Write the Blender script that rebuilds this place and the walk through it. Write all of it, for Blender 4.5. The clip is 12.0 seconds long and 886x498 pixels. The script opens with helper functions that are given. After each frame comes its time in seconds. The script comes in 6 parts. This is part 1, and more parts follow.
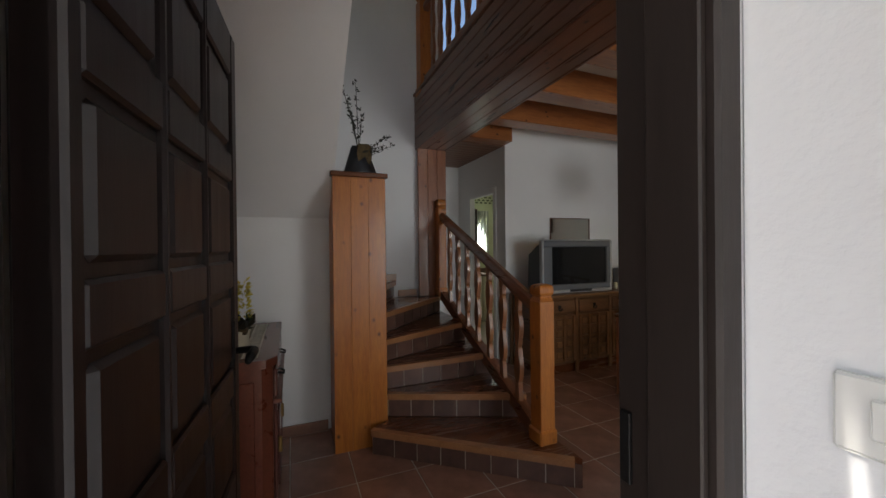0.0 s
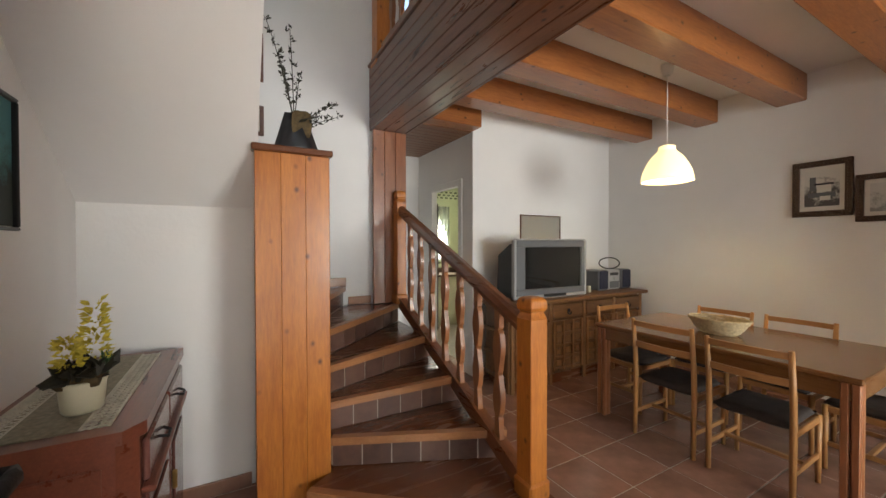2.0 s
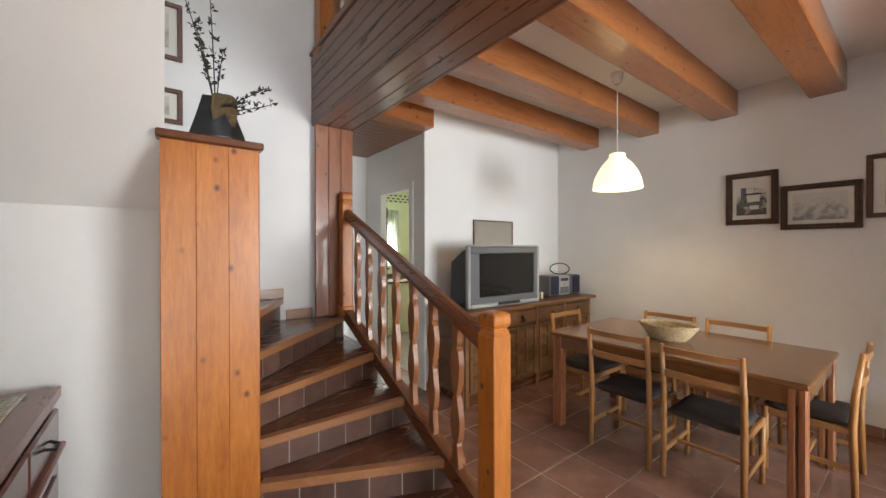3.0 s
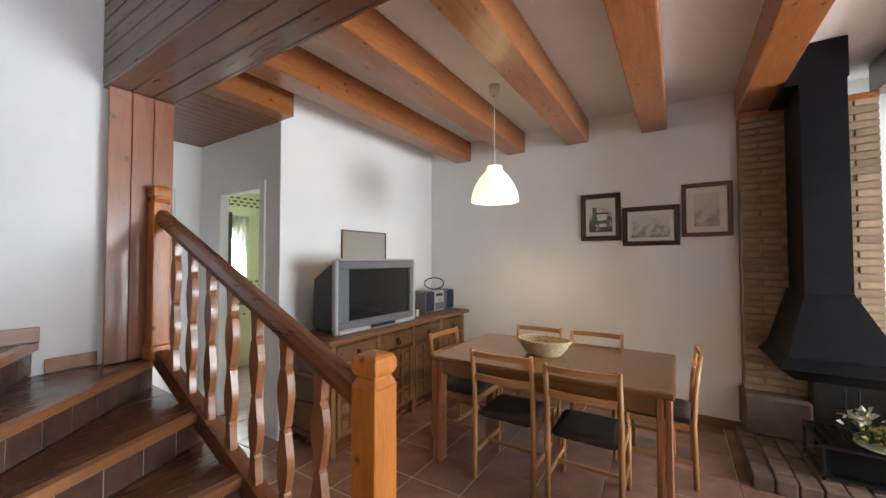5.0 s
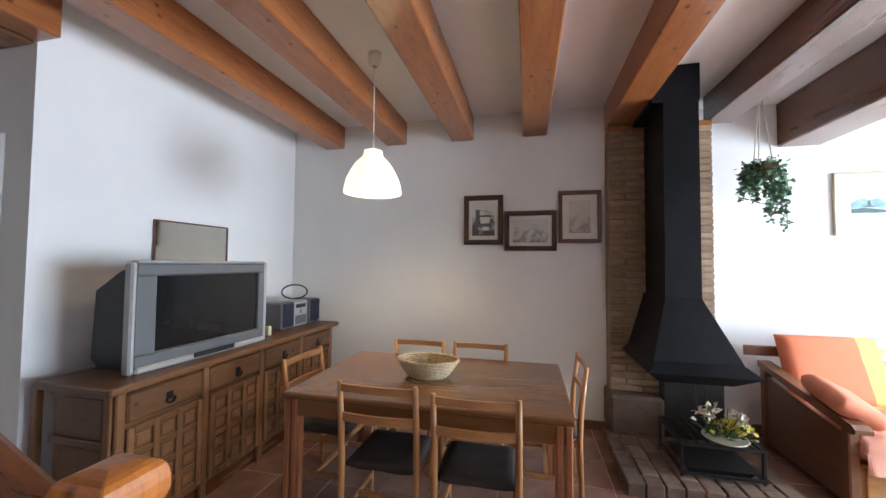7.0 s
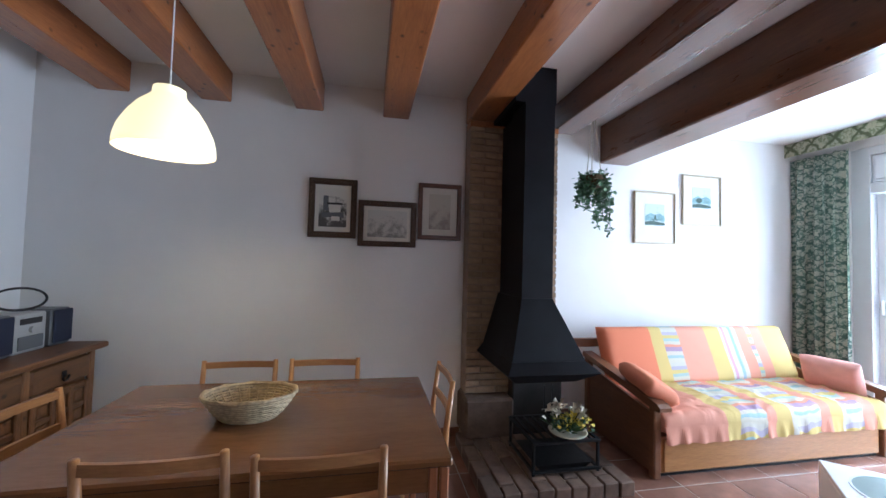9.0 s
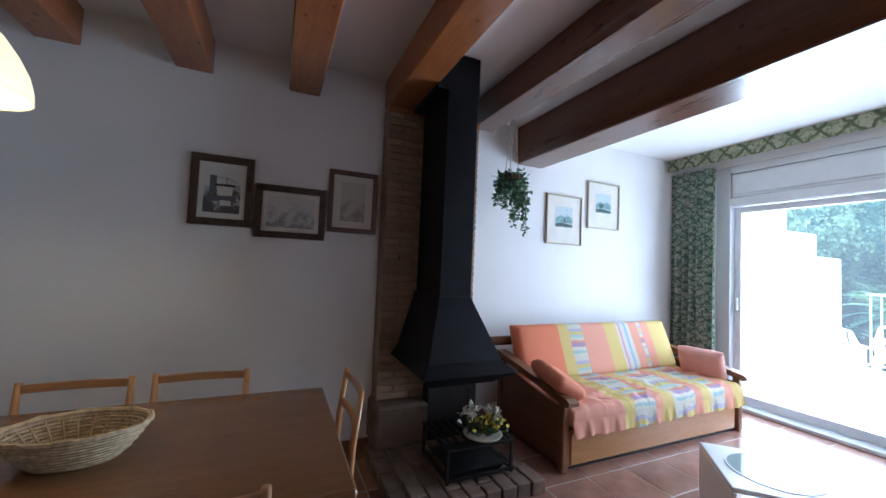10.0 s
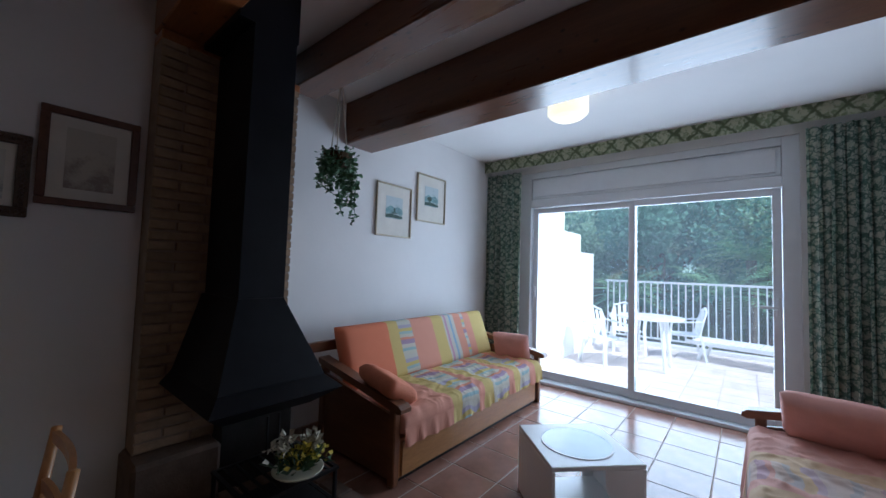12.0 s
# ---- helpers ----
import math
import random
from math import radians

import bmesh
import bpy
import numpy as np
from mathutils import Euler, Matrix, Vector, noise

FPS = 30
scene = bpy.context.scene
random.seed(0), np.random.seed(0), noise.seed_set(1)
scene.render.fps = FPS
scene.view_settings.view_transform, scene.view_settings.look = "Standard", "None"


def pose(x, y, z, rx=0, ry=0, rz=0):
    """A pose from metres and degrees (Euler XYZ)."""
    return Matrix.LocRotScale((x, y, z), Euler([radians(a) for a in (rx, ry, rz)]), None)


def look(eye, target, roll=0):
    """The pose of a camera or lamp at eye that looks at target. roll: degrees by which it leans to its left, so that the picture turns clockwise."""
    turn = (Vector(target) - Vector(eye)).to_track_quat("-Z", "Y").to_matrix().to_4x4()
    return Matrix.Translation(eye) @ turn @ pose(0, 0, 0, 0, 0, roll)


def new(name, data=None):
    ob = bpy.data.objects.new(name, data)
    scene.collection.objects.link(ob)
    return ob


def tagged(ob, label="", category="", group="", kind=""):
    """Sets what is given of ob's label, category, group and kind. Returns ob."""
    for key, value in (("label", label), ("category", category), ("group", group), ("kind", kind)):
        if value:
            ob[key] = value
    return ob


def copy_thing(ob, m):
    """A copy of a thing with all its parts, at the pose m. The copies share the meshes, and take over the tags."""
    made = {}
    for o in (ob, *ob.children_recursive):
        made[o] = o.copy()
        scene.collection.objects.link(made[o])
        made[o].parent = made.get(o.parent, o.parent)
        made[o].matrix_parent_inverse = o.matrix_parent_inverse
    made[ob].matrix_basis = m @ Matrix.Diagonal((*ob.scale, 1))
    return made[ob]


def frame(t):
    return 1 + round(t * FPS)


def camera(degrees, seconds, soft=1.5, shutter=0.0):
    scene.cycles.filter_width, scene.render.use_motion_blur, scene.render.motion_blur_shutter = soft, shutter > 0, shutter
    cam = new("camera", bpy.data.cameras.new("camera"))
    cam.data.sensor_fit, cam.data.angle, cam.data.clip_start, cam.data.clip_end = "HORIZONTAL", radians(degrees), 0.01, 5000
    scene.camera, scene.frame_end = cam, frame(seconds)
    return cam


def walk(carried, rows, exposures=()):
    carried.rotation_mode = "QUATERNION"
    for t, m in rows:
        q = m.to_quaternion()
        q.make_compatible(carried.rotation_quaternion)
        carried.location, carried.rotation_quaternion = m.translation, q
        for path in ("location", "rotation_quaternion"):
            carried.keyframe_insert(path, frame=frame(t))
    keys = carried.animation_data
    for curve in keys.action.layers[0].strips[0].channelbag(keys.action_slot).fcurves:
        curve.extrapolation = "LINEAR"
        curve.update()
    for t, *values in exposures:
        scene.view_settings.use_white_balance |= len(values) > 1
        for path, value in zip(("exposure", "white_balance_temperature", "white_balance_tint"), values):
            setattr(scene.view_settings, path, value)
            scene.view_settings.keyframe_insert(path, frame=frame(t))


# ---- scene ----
cam = camera(100.3, 12.0)
PATH = [
    (0, (1.595, 2.387, 1.38), (2.356, 4.237, 1.371), -0.6),
    (0.5, (1.651, 2.514, 1.383), (2.436, 4.353, 1.358), -0.7),
    (1, (1.698, 2.635, 1.379), (2.528, 4.455, 1.352), -0.7),
    (1.5, (1.747, 2.801, 1.388), (2.642, 4.59, 1.357), -0.2),
    (2, (1.771, 2.917, 1.403), (2.75, 4.661, 1.376), -0.1),
    (2.5, (1.815, 3.01, 1.399), (2.883, 4.701, 1.383), -0.1),
    (3, (1.86, 3.11, 1.427), (3.071, 4.702, 1.42), -0.1),
    (4.8, (2.092, 3.4, 1.462), (3.734, 4.542, 1.504), -0.1),
    (5, (2.128, 3.439, 1.446), (3.816, 4.509, 1.503), -0.1),
    (5.5, (2.226, 3.506, 1.443), (4.015, 4.397, 1.509), -0.0),
    (6, (2.368, 3.567, 1.446), (4.226, 4.303, 1.519), 0.0),
    (6.5, (2.488, 3.612, 1.452), (4.392, 4.219, 1.529), 0.3),
    (8.5, (2.919, 3.814, 1.452), (4.91, 3.64, 1.522), 1.0),
    (9, (3.047, 3.775, 1.452), (5.009, 3.395, 1.528), 1.5),
    (9.5, (3.136, 3.733, 1.429), (5.05, 3.158, 1.518), 1.9),
    (10, (3.244, 3.715, 1.426), (5.071, 2.907, 1.516), 2.4),
    (10.5, (3.347, 3.695, 1.431), (5.051, 2.653, 1.523), 2.2),
    (11, (3.415, 3.647, 1.419), (4.98, 2.404, 1.512), 2.0),
    (11.5, (3.477, 3.571, 1.419), (4.9, 2.17, 1.509), 2.1),
    (12, (3.573, 3.502, 1.404), (4.842, 1.96, 1.507), 1.8),
]
SKY, SUN = 0.15, 5.0
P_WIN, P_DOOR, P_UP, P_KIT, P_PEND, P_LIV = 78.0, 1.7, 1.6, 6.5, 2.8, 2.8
E_SHADE, E_LAMP = 0.36, 1.1
EXPO = [(0, 0.5, 6700, 10), (1.0, 0.8, 7200, 10), (1.5, 1.45, 7300, 10), (2.5, 2.35, 6900, 10), (4.0, 2.45, 6600, 10), (5.5, 2.4, 6250, 10), (6.5, 2.4, 5950, 10), (8.5, 2.05, 5300, 10), (9.5, 1.5, 5200, 10), (10.5, 0.85, 5150, 10), (12.0, 0.0, 5200, 10)]
walk(cam, [(t, look(eye, target, roll)) for t, eye, target, roll in PATH], EXPO)

# ---- world, sun and large lights ----
sky_world = bpy.data.worlds.new("sky")
scene.world = sky_world
sky_world.use_nodes = True
wn, wl = sky_world.node_tree.nodes, sky_world.node_tree.links
wn.clear()
w_out, w_bg, w_sky = wn.new("ShaderNodeOutputWorld"), wn.new("ShaderNodeBackground"), wn.new("ShaderNodeTexSky")
w_sky.sky_type, w_sky.sun_disc = "NISHITA", False
SUN_AZ, SUN_EL = radians(275), radians(48)
w_sky.sun_elevation, w_sky.sun_rotation = SUN_EL, SUN_AZ
w_bg.inputs[1].default_value = SKY
wl.new(w_sky.outputs[0], w_bg.inputs[0])
wl.new(w_bg.outputs[0], w_out.inputs[0])

sun = new("sun", bpy.data.lights.new("sun", "SUN"))
sun.data.energy, sun.data.angle, sun.data.color = SUN, radians(0.5), (1.0, 0.95, 0.88)
sun.matrix_world = look((0, 0, 20), Vector((0, 0, 20)) - Vector((math.sin(SUN_AZ) * math.cos(SUN_EL), math.cos(SUN_AZ) * math.cos(SUN_EL), math.sin(SUN_EL))))


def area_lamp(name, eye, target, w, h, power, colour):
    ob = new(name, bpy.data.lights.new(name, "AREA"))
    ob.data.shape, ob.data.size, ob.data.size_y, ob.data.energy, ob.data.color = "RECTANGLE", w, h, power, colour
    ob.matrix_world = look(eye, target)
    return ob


area_lamp("terrace_window_daylight", (4.58, -1.30, 1.25), (4.58, 2, 1.15), 2.4, 2.1, P_WIN, (0.86, 0.94, 1.0))
area_lamp("front_door_daylight", (1.72, 2.55, 1.2), (1.9, 6, 1.1), 0.75, 1.8, P_DOOR, (0.93, 0.96, 1.0))
# fill lamp added to brighten the stairwell; no upstairs window is known
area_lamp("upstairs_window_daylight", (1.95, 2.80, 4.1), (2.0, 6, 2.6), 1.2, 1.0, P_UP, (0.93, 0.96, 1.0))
area_lamp("kitchen_window_daylight", (4.97, 8.98, 1.55), (4.6, 7.0, 1.3), 0.5, 0.72, P_KIT, (0.95, 1.0, 0.95))
for nm, place, power, r in (("pendant_bulb", (4.915, 4.70, 2.02), P_PEND, 0.045), ("living_ceiling_bulb", (4.68, 0.6, 2.74), P_LIV, 0.05)):
    bulb = new(nm, bpy.data.lights.new(nm, "POINT"))
    bulb.data.energy, bulb.data.color, bulb.data.shadow_soft_size = power, (1.0, 0.74, 0.42), r
    bulb.location = place


# ---- materials ----
def shader(name, rough=0.6, metal=0.0, spec=0.5, coat=0.0):
    m = bpy.data.materials.new(name)
    m.use_nodes = True
    nt = m.node_tree
    b = nt.nodes["Principled BSDF"]
    b.inputs["Roughness"].default_value, b.inputs["Metallic"].default_value = rough, metal
    b.inputs["Specular IOR Level"].default_value = spec
    b.inputs["Coat Weight"].default_value = coat
    b.inputs["Coat Roughness"].default_value = 0.12
    return m, nt, b


def coords(nt, scale=(1, 1, 1)):
    tc, mp = nt.nodes.new("ShaderNodeTexCoord"), nt.nodes.new("ShaderNodeMapping")
    mp.inputs["Scale"].default_value = scale
    nt.links.new(tc.outputs["Object"], mp.inputs["Vector"])
    return mp.outputs[0]


def noise_tex(nt, vec, scale, detail=4.0, rough=0.6, distort=0.0):
    n = nt.nodes.new("ShaderNodeTexNoise")
    n.inputs["Scale"].default_value, n.inputs["Detail"].default_value = scale, detail
    n.inputs["Roughness"].default_value, n.inputs["Distortion"].default_value = rough, distort
    nt.links.new(vec, n.inputs["Vector"])
    return n.outputs["Fac"]


def ramp(nt, fac, stops, mode="LINEAR"):
    r = nt.nodes.new("ShaderNodeValToRGB")
    r.color_ramp.interpolation = mode
    e = r.color_ramp.elements
    while len(e) < len(stops):
        e.new(0.5)
    for k, (p, c) in enumerate(stops):
        e[k].position, e[k].color = p, (*c, 1)
    nt.links.new(fac, r.inputs[0])
    return r.outputs[0]


def blend(nt, fac, a, b, mode="MIX"):
    m = nt.nodes.new("ShaderNodeMix")
    m.data_type, m.blend_type = "RGBA", mode
    for sock, v in ((m.inputs[0], fac), (m.inputs[6], a), (m.inputs[7], b)):
        if hasattr(v, "links"):
            nt.links.new(v, sock)
        else:
            sock.default_value = v if isinstance(v, float) else (*v, 1)
    return m.outputs[2]


def bump(nt, b, height, strength=0.2, dist=0.01):
    n = nt.nodes.new("ShaderNodeBump")
    n.inputs["Strength"].default_value, n.inputs["Distance"].default_value = strength, dist
    nt.links.new(height, n.inputs["Height"])
    nt.links.new(n.outputs[0], b.inputs["Normal"])


def random_value(nt):
    return nt.nodes.new("ShaderNodeObjectInfo").outputs["Random"]


def plain(name, colour, rough=0.6, metal=0.0, vary=0.12, scale=6.0, bmp=0.1, bscale=80.0, coat=0.0, per_object=0.0, spec=0.5):
    """A painted, cast or moulded surface with broad stains and fine relief."""
    m, nt, b = shader(name, rough, metal, spec, coat)
    vec = coords(nt)
    broad = noise_tex(nt, vec, scale, 5)
    lo, hi = [c * (1 - vary) for c in colour], [min(1, c * (1 + vary)) for c in colour]
    col = ramp(nt, broad, [(0.3, lo), (0.7, hi)])
    if per_object:
        col = blend(nt, random_value(nt), col, blend(nt, 1.0, col, [1 - per_object] * 3, "MULTIPLY"))
    nt.links.new(col, b.inputs["Base Color"])
    if bmp:
        bump(nt, b, noise_tex(nt, vec, bscale, 3), bmp, 0.004)
    return m


def wood(name, dark, light, axis="x", rough=0.35, coat=0.3, knots=True, per_object=0.25, size=1.0):
    """Varnished timber with its grain along one axis."""
    m, nt, b = shader(name, rough, 0, 0.5, coat)
    k = {"x": (1, 9, 9), "y": (9, 1, 9), "z": (9, 9, 1)}[axis]
    vec = coords(nt, tuple(v * size for v in k))
    off = nt.nodes.new("ShaderNodeVectorMath")
    off.operation = "ADD"
    sc = nt.nodes.new("ShaderNodeVectorMath")
    sc.operation = "SCALE"
    sc.inputs[0].default_value = (13.0, 7.0, 5.0)
    nt.links.new(random_value(nt), sc.inputs[3])
    nt.links.new(vec, off.inputs[0])
    nt.links.new(sc.outputs[0], off.inputs[1])
    v = off.outputs[0]
    g = noise_tex(nt, v, 2.2, 5, 0.62, 0.9)
    fine = noise_tex(nt, v, 14.0, 4, 0.7)
    col = ramp(nt, g, [(0.25, dark), (0.5, [(p + q) / 2 for p, q in zip(dark, light)]), (0.75, light)])
    col = blend(nt, 0.35, col, ramp(nt, fine, [(0.3, [c * 0.55 for c in dark]), (0.7, light)]))
    if knots:
        kv = coords(nt, {"x": (4.5, 6, 6), "y": (6, 4.5, 6), "z": (6, 6, 4.5)}[axis])
        vo = nt.nodes.new("ShaderNodeTexVoronoi")
        vo.inputs["Scale"].default_value = 1.7
        nt.links.new(kv, vo.inputs["Vector"])
        kn = ramp(nt, vo.outputs["Distance"], [(0.05, (0, 0, 0)), (0.085, (0.35, 0.35, 0.35)), (0.16, (1, 1, 1))])
        col = blend(nt, kn, [c * 0.3 for c in dark], col)
    if per_object:
        col = blend(nt, random_value(nt), col, blend(nt, 1.0, col, [1 - per_object] * 3, "MULTIPLY"))
    nt.links.new(col, b.inputs["Base Color"])
    rr = nt.nodes.new("ShaderNodeMapRange")
    rr.inputs[3].default_value, rr.inputs[4].default_value = rough * 0.75, rough * 1.35
    nt.links.new(g, rr.inputs[0])
    nt.links.new(rr.outputs[0], b.inputs["Roughness"])
    bump(nt, b, fine, 0.08, 0.003)
    return m


def glowing(name, colour, strength, base=(0.9, 0.85, 0.7)):
    m, nt, b = shader(name, 0.4)
    b.inputs["Base Color"].default_value = (*base, 1)
    b.inputs["Emission Color"].default_value = (*colour, 1)
    b.inputs["Emission Strength"].default_value = strength
    return m


def thin(name, colour, share_through=0.5):
    """A thin leaf or cloth that lets some light through."""
    m = bpy.data.materials.new(name)
    m.use_nodes = True
    nt = m.node_tree
    nt.nodes.clear()
    out, mx, df, tl = [nt.nodes.new("ShaderNode" + k) for k in ("OutputMaterial", "MixShader", "BsdfDiffuse", "BsdfTranslucent")]
    vec = coords(nt)
    col = ramp(nt, noise_tex(nt, vec, 1.5, 5), [(0.3, [c * 0.55 for c in colour]), (0.7, [min(1, c * 1.35) for c in colour])])
    col = blend(nt, random_value(nt), blend(nt, 1.0, col, (0.55, 0.62, 0.66), "MULTIPLY"), col)
    for nd in (df, tl):
        nt.links.new(col, nd.inputs[0])
    mx.inputs[0].default_value = share_through
    nt.links.new(df.outputs[0], mx.inputs[1])
    nt.links.new(tl.outputs[0], mx.inputs[2])
    nt.links.new(mx.outputs[0], out.inputs[0])
    return m


def clear_glass(name, tint=(1, 1, 1), veil=0.0):
    m = bpy.data.materials.new(name)
    m.use_nodes = True
    nt = m.node_tree
    nt.nodes.clear()
    out, mx, tr, gl = [nt.nodes.new("ShaderNode" + k) for k in ("OutputMaterial", "MixShader", "BsdfTransparent", "BsdfGlossy")]
    tr.inputs[0].default_value = (*tint, 1)
    gl.inputs["Roughness"].default_value = 0.02
    fr = nt.nodes.new("ShaderNodeFresnel")
    fr.inputs[0].default_value = 1.45
    nt.links.new(fr.outputs[0], mx.inputs[0])
    nt.links.new(tr.outputs[0], mx.inputs[1])
    nt.links.new(gl.outputs[0], mx.inputs[2])
    # a pale bluish haze mixed into the pane, standing in for glare
    if veil:
        film_, haze_bsdf = nt.nodes.new("ShaderNodeMixShader"), nt.nodes.new("ShaderNodeBsdfTranslucent")
        haze_bsdf.inputs[0].default_value = (0.75, 0.85, 0.9, 1)
        film_.inputs[0].default_value = veil
        nt.links.new(mx.outputs[0], film_.inputs[1])
        nt.links.new(haze_bsdf.outputs[0], film_.inputs[2])
        nt.links.new(film_.outputs[0], out.inputs[0])
        return m
    nt.links.new(mx.outputs[0], out.inputs[0])
    return m


M = {}
M["plaster"] = plain("white_plaster", (0.78, 0.765, 0.75), 0.85, vary=0.03, scale=1.6, bmp=0.25, bscale=45)
M["ceiling"] = plain("ceiling_paint", (0.84, 0.83, 0.81), 0.9, vary=0.03, scale=1.2, bmp=0.12, bscale=60)
M["tile"] = plain("terracotta_tile", (0.30, 0.15, 0.105), 0.24, vary=0.25, scale=5, bmp=0.06, bscale=30, per_object=0.2, coat=0.3)
M["grout"] = plain("pale_grout", (0.42, 0.35, 0.29), 0.9, vary=0.15, scale=9, bmp=0.3)
M["skirt"] = plain("terracotta_skirting", (0.26, 0.13, 0.085), 0.35, vary=0.2, scale=6, per_object=0.15)
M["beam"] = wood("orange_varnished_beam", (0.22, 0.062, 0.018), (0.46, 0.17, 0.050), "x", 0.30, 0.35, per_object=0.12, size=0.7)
# darker copy of the beam timber, the shade on its sides put into the brown
M["beam_shaded"] = wood("shade_toned_beam_brown", (0.075, 0.024, 0.010), (0.17, 0.062, 0.022), "x", 0.28, 0.4, per_object=0.0, size=0.6)
M["kitchen_door"] = plain("dark_brown_kitchen_door", (0.045, 0.026, 0.02), 0.4, vary=0.3, scale=5)
M["fascia"] = wood("brown_varnished_board_y", (0.10, 0.033, 0.014), (0.22, 0.08, 0.033), "y", 0.28, 0.35, per_object=0.2, size=0.8)
M["board_x"] = wood("brown_varnished_board_x", (0.16, 0.060, 0.025), (0.30, 0.125, 0.055), "x", 0.4, 0.2, per_object=0.2, size=0.8)
M["post"] = wood("varnished_post", (0.21, 0.066, 0.025), (0.36, 0.13, 0.052), "z", 0.33, 0.25, per_object=0.08, size=0.6)
M["pine"] = wood("orange_pine_z", (0.34, 0.088, 0.012), (0.58, 0.20, 0.030), "z", 0.36, 0.14, per_object=0.08, size=0.9)
M["rail"] = wood("dark_rail_y", (0.12, 0.036, 0.014), (0.24, 0.082, 0.03), "y", 0.28, 0.4, knots=False, per_object=0.1)
M["baluster"] = wood("baluster_wood", (0.20, 0.066, 0.022), (0.37, 0.14, 0.05), "z", 0.32, 0.3, knots=False, per_object=0.15)
M["tread"] = wood("tread_wood", (0.11, 0.033, 0.013), (0.17, 0.055, 0.021), "x", 0.25, 0.4, knots=False, per_object=0.1)
M["nosing"] = wood("nosing_wood", (0.28, 0.11, 0.04), (0.46, 0.20, 0.085), "x", 0.3, 0.3, knots=False, per_object=0.1)
M["riser_tile"] = plain("riser_tile", (0.13, 0.068, 0.052), 0.25, vary=0.25, scale=9, per_object=0.25)
M["console"] = wood("reddish_console", (0.15, 0.04, 0.024), (0.25, 0.075, 0.042), "y", 0.28, 0.35, knots=False, per_object=0.05)
M["console_front"] = wood("console_panel", (0.13, 0.048, 0.04), (0.22, 0.09, 0.07), "z", 0.22, 0.4, knots=False, per_object=0.05)
M["table"] = wood("dining_table_wood", (0.19, 0.082, 0.028), (0.26, 0.115, 0.042), "y", 0.2, 0.3, knots=False, per_object=0.05)
M["table_leg"] = wood("table_leg_wood", (0.27, 0.09, 0.035), (0.42, 0.16, 0.065), "z", 0.32, 0.2, knots=False, per_object=0.05)
M["chair"] = wood("chair_wood", (0.36, 0.155, 0.05), (0.56, 0.27, 0.095), "z", 0.36, 0.2, knots=False, per_object=0.1)
M["chair_rail"] = wood("chair_rail_wood", (0.34, 0.145, 0.05), (0.52, 0.25, 0.09), "y", 0.36, 0.2, knots=False, per_object=0.1)
M["seat"] = plain("dark_seat_cloth", (0.038, 0.026, 0.021), 0.75, vary=0.3, scale=20, bmp=0.3, bscale=300)
M["sideboard"] = wood("rustic_sideboard", (0.085, 0.034, 0.012), (0.25, 0.108, 0.036), "x", 0.42, 0.15, knots=True, per_object=0.2, size=1.5)
M["sideboard_z"] = wood("rustic_sideboard_z", (0.13, 0.054, 0.018), (0.34, 0.155, 0.055), "z", 0.42, 0.15, knots=True, per_object=0.25, size=1.5)
M["door"] = wood("dark_front_door", (0.007, 0.0035, 0.003), (0.014, 0.007, 0.006), "z", 0.38, 0.04, knots=False, per_object=0.1)
M["frame"] = wood("dark_door_frame", (0.013, 0.008, 0.006), (0.024, 0.015, 0.012), "z", 0.5, 0.04, knots=False, per_object=0.05)
M["brick"] = plain("pale_brick", (0.38, 0.26, 0.16), 0.88, vary=0.2, scale=14, bmp=0.5, bscale=90, per_object=0.35)
M["mortar"] = plain("mortar", (0.30, 0.22, 0.165), 0.95, vary=0.15, scale=14, bmp=0.5)
M["steel"] = plain("black_steel", (0.008, 0.008, 0.010), 0.5, 0.0, vary=0.3, scale=4, bmp=0.05, bscale=40, spec=0.14)
M["iron"] = plain("black_iron", (0.015, 0.014, 0.014), 0.5, 0.6, vary=0.3, scale=20, bmp=0.3)
M["soot"] = plain("sooty_back", (0.02, 0.017, 0.015), 0.9, vary=0.4, scale=8, bmp=0.4)
M["stone"] = plain("hearth_stone", (0.17, 0.105, 0.07), 0.8, vary=0.3, scale=12, bmp=0.5, per_object=0.35)
M["silver"] = plain("silver_plastic", (0.40, 0.40, 0.40), 0.35, 0.25, vary=0.05, bmp=0.03)
M["grey"] = plain("grey_plastic", (0.12, 0.125, 0.135), 0.4, 0.1, vary=0.05, bmp=0.03)
M["black"] = plain("black_plastic", (0.015, 0.015, 0.017), 0.4, vary=0.1, bmp=0.05)
M["screen"] = plain("dark_crt_glass", (0.012, 0.013, 0.014), 0.08, vary=0.02, bmp=0.0)
M["blue"] = plain("navy_grille", (0.007, 0.010, 0.030), 0.6, vary=0.1, bmp=0.4, bscale=500)
M["white"] = plain("white_lacquer", (0.80, 0.80, 0.79), 0.3, vary=0.02, bmp=0.02)
M["alu"] = plain("white_aluminium", (0.72, 0.74, 0.76), 0.35, vary=0.03, bmp=0.02)
M["plastic"] = plain("white_plastic_garden", (0.82, 0.83, 0.84), 0.4, vary=0.03, bmp=0.02)
M["gold"] = plain("pale_gilt_frame", (0.52, 0.45, 0.32), 0.35, 0.5, vary=0.1, scale=30, bmp=0.1)
M["carved"] = plain("carved_dark_frame", (0.075, 0.042, 0.025), 0.42, vary=0.45, scale=60, bmp=0.6, bscale=120)
M["brownframe"] = plain("brown_frame", (0.12, 0.05, 0.03), 0.35, vary=0.3, scale=30, bmp=0.2)
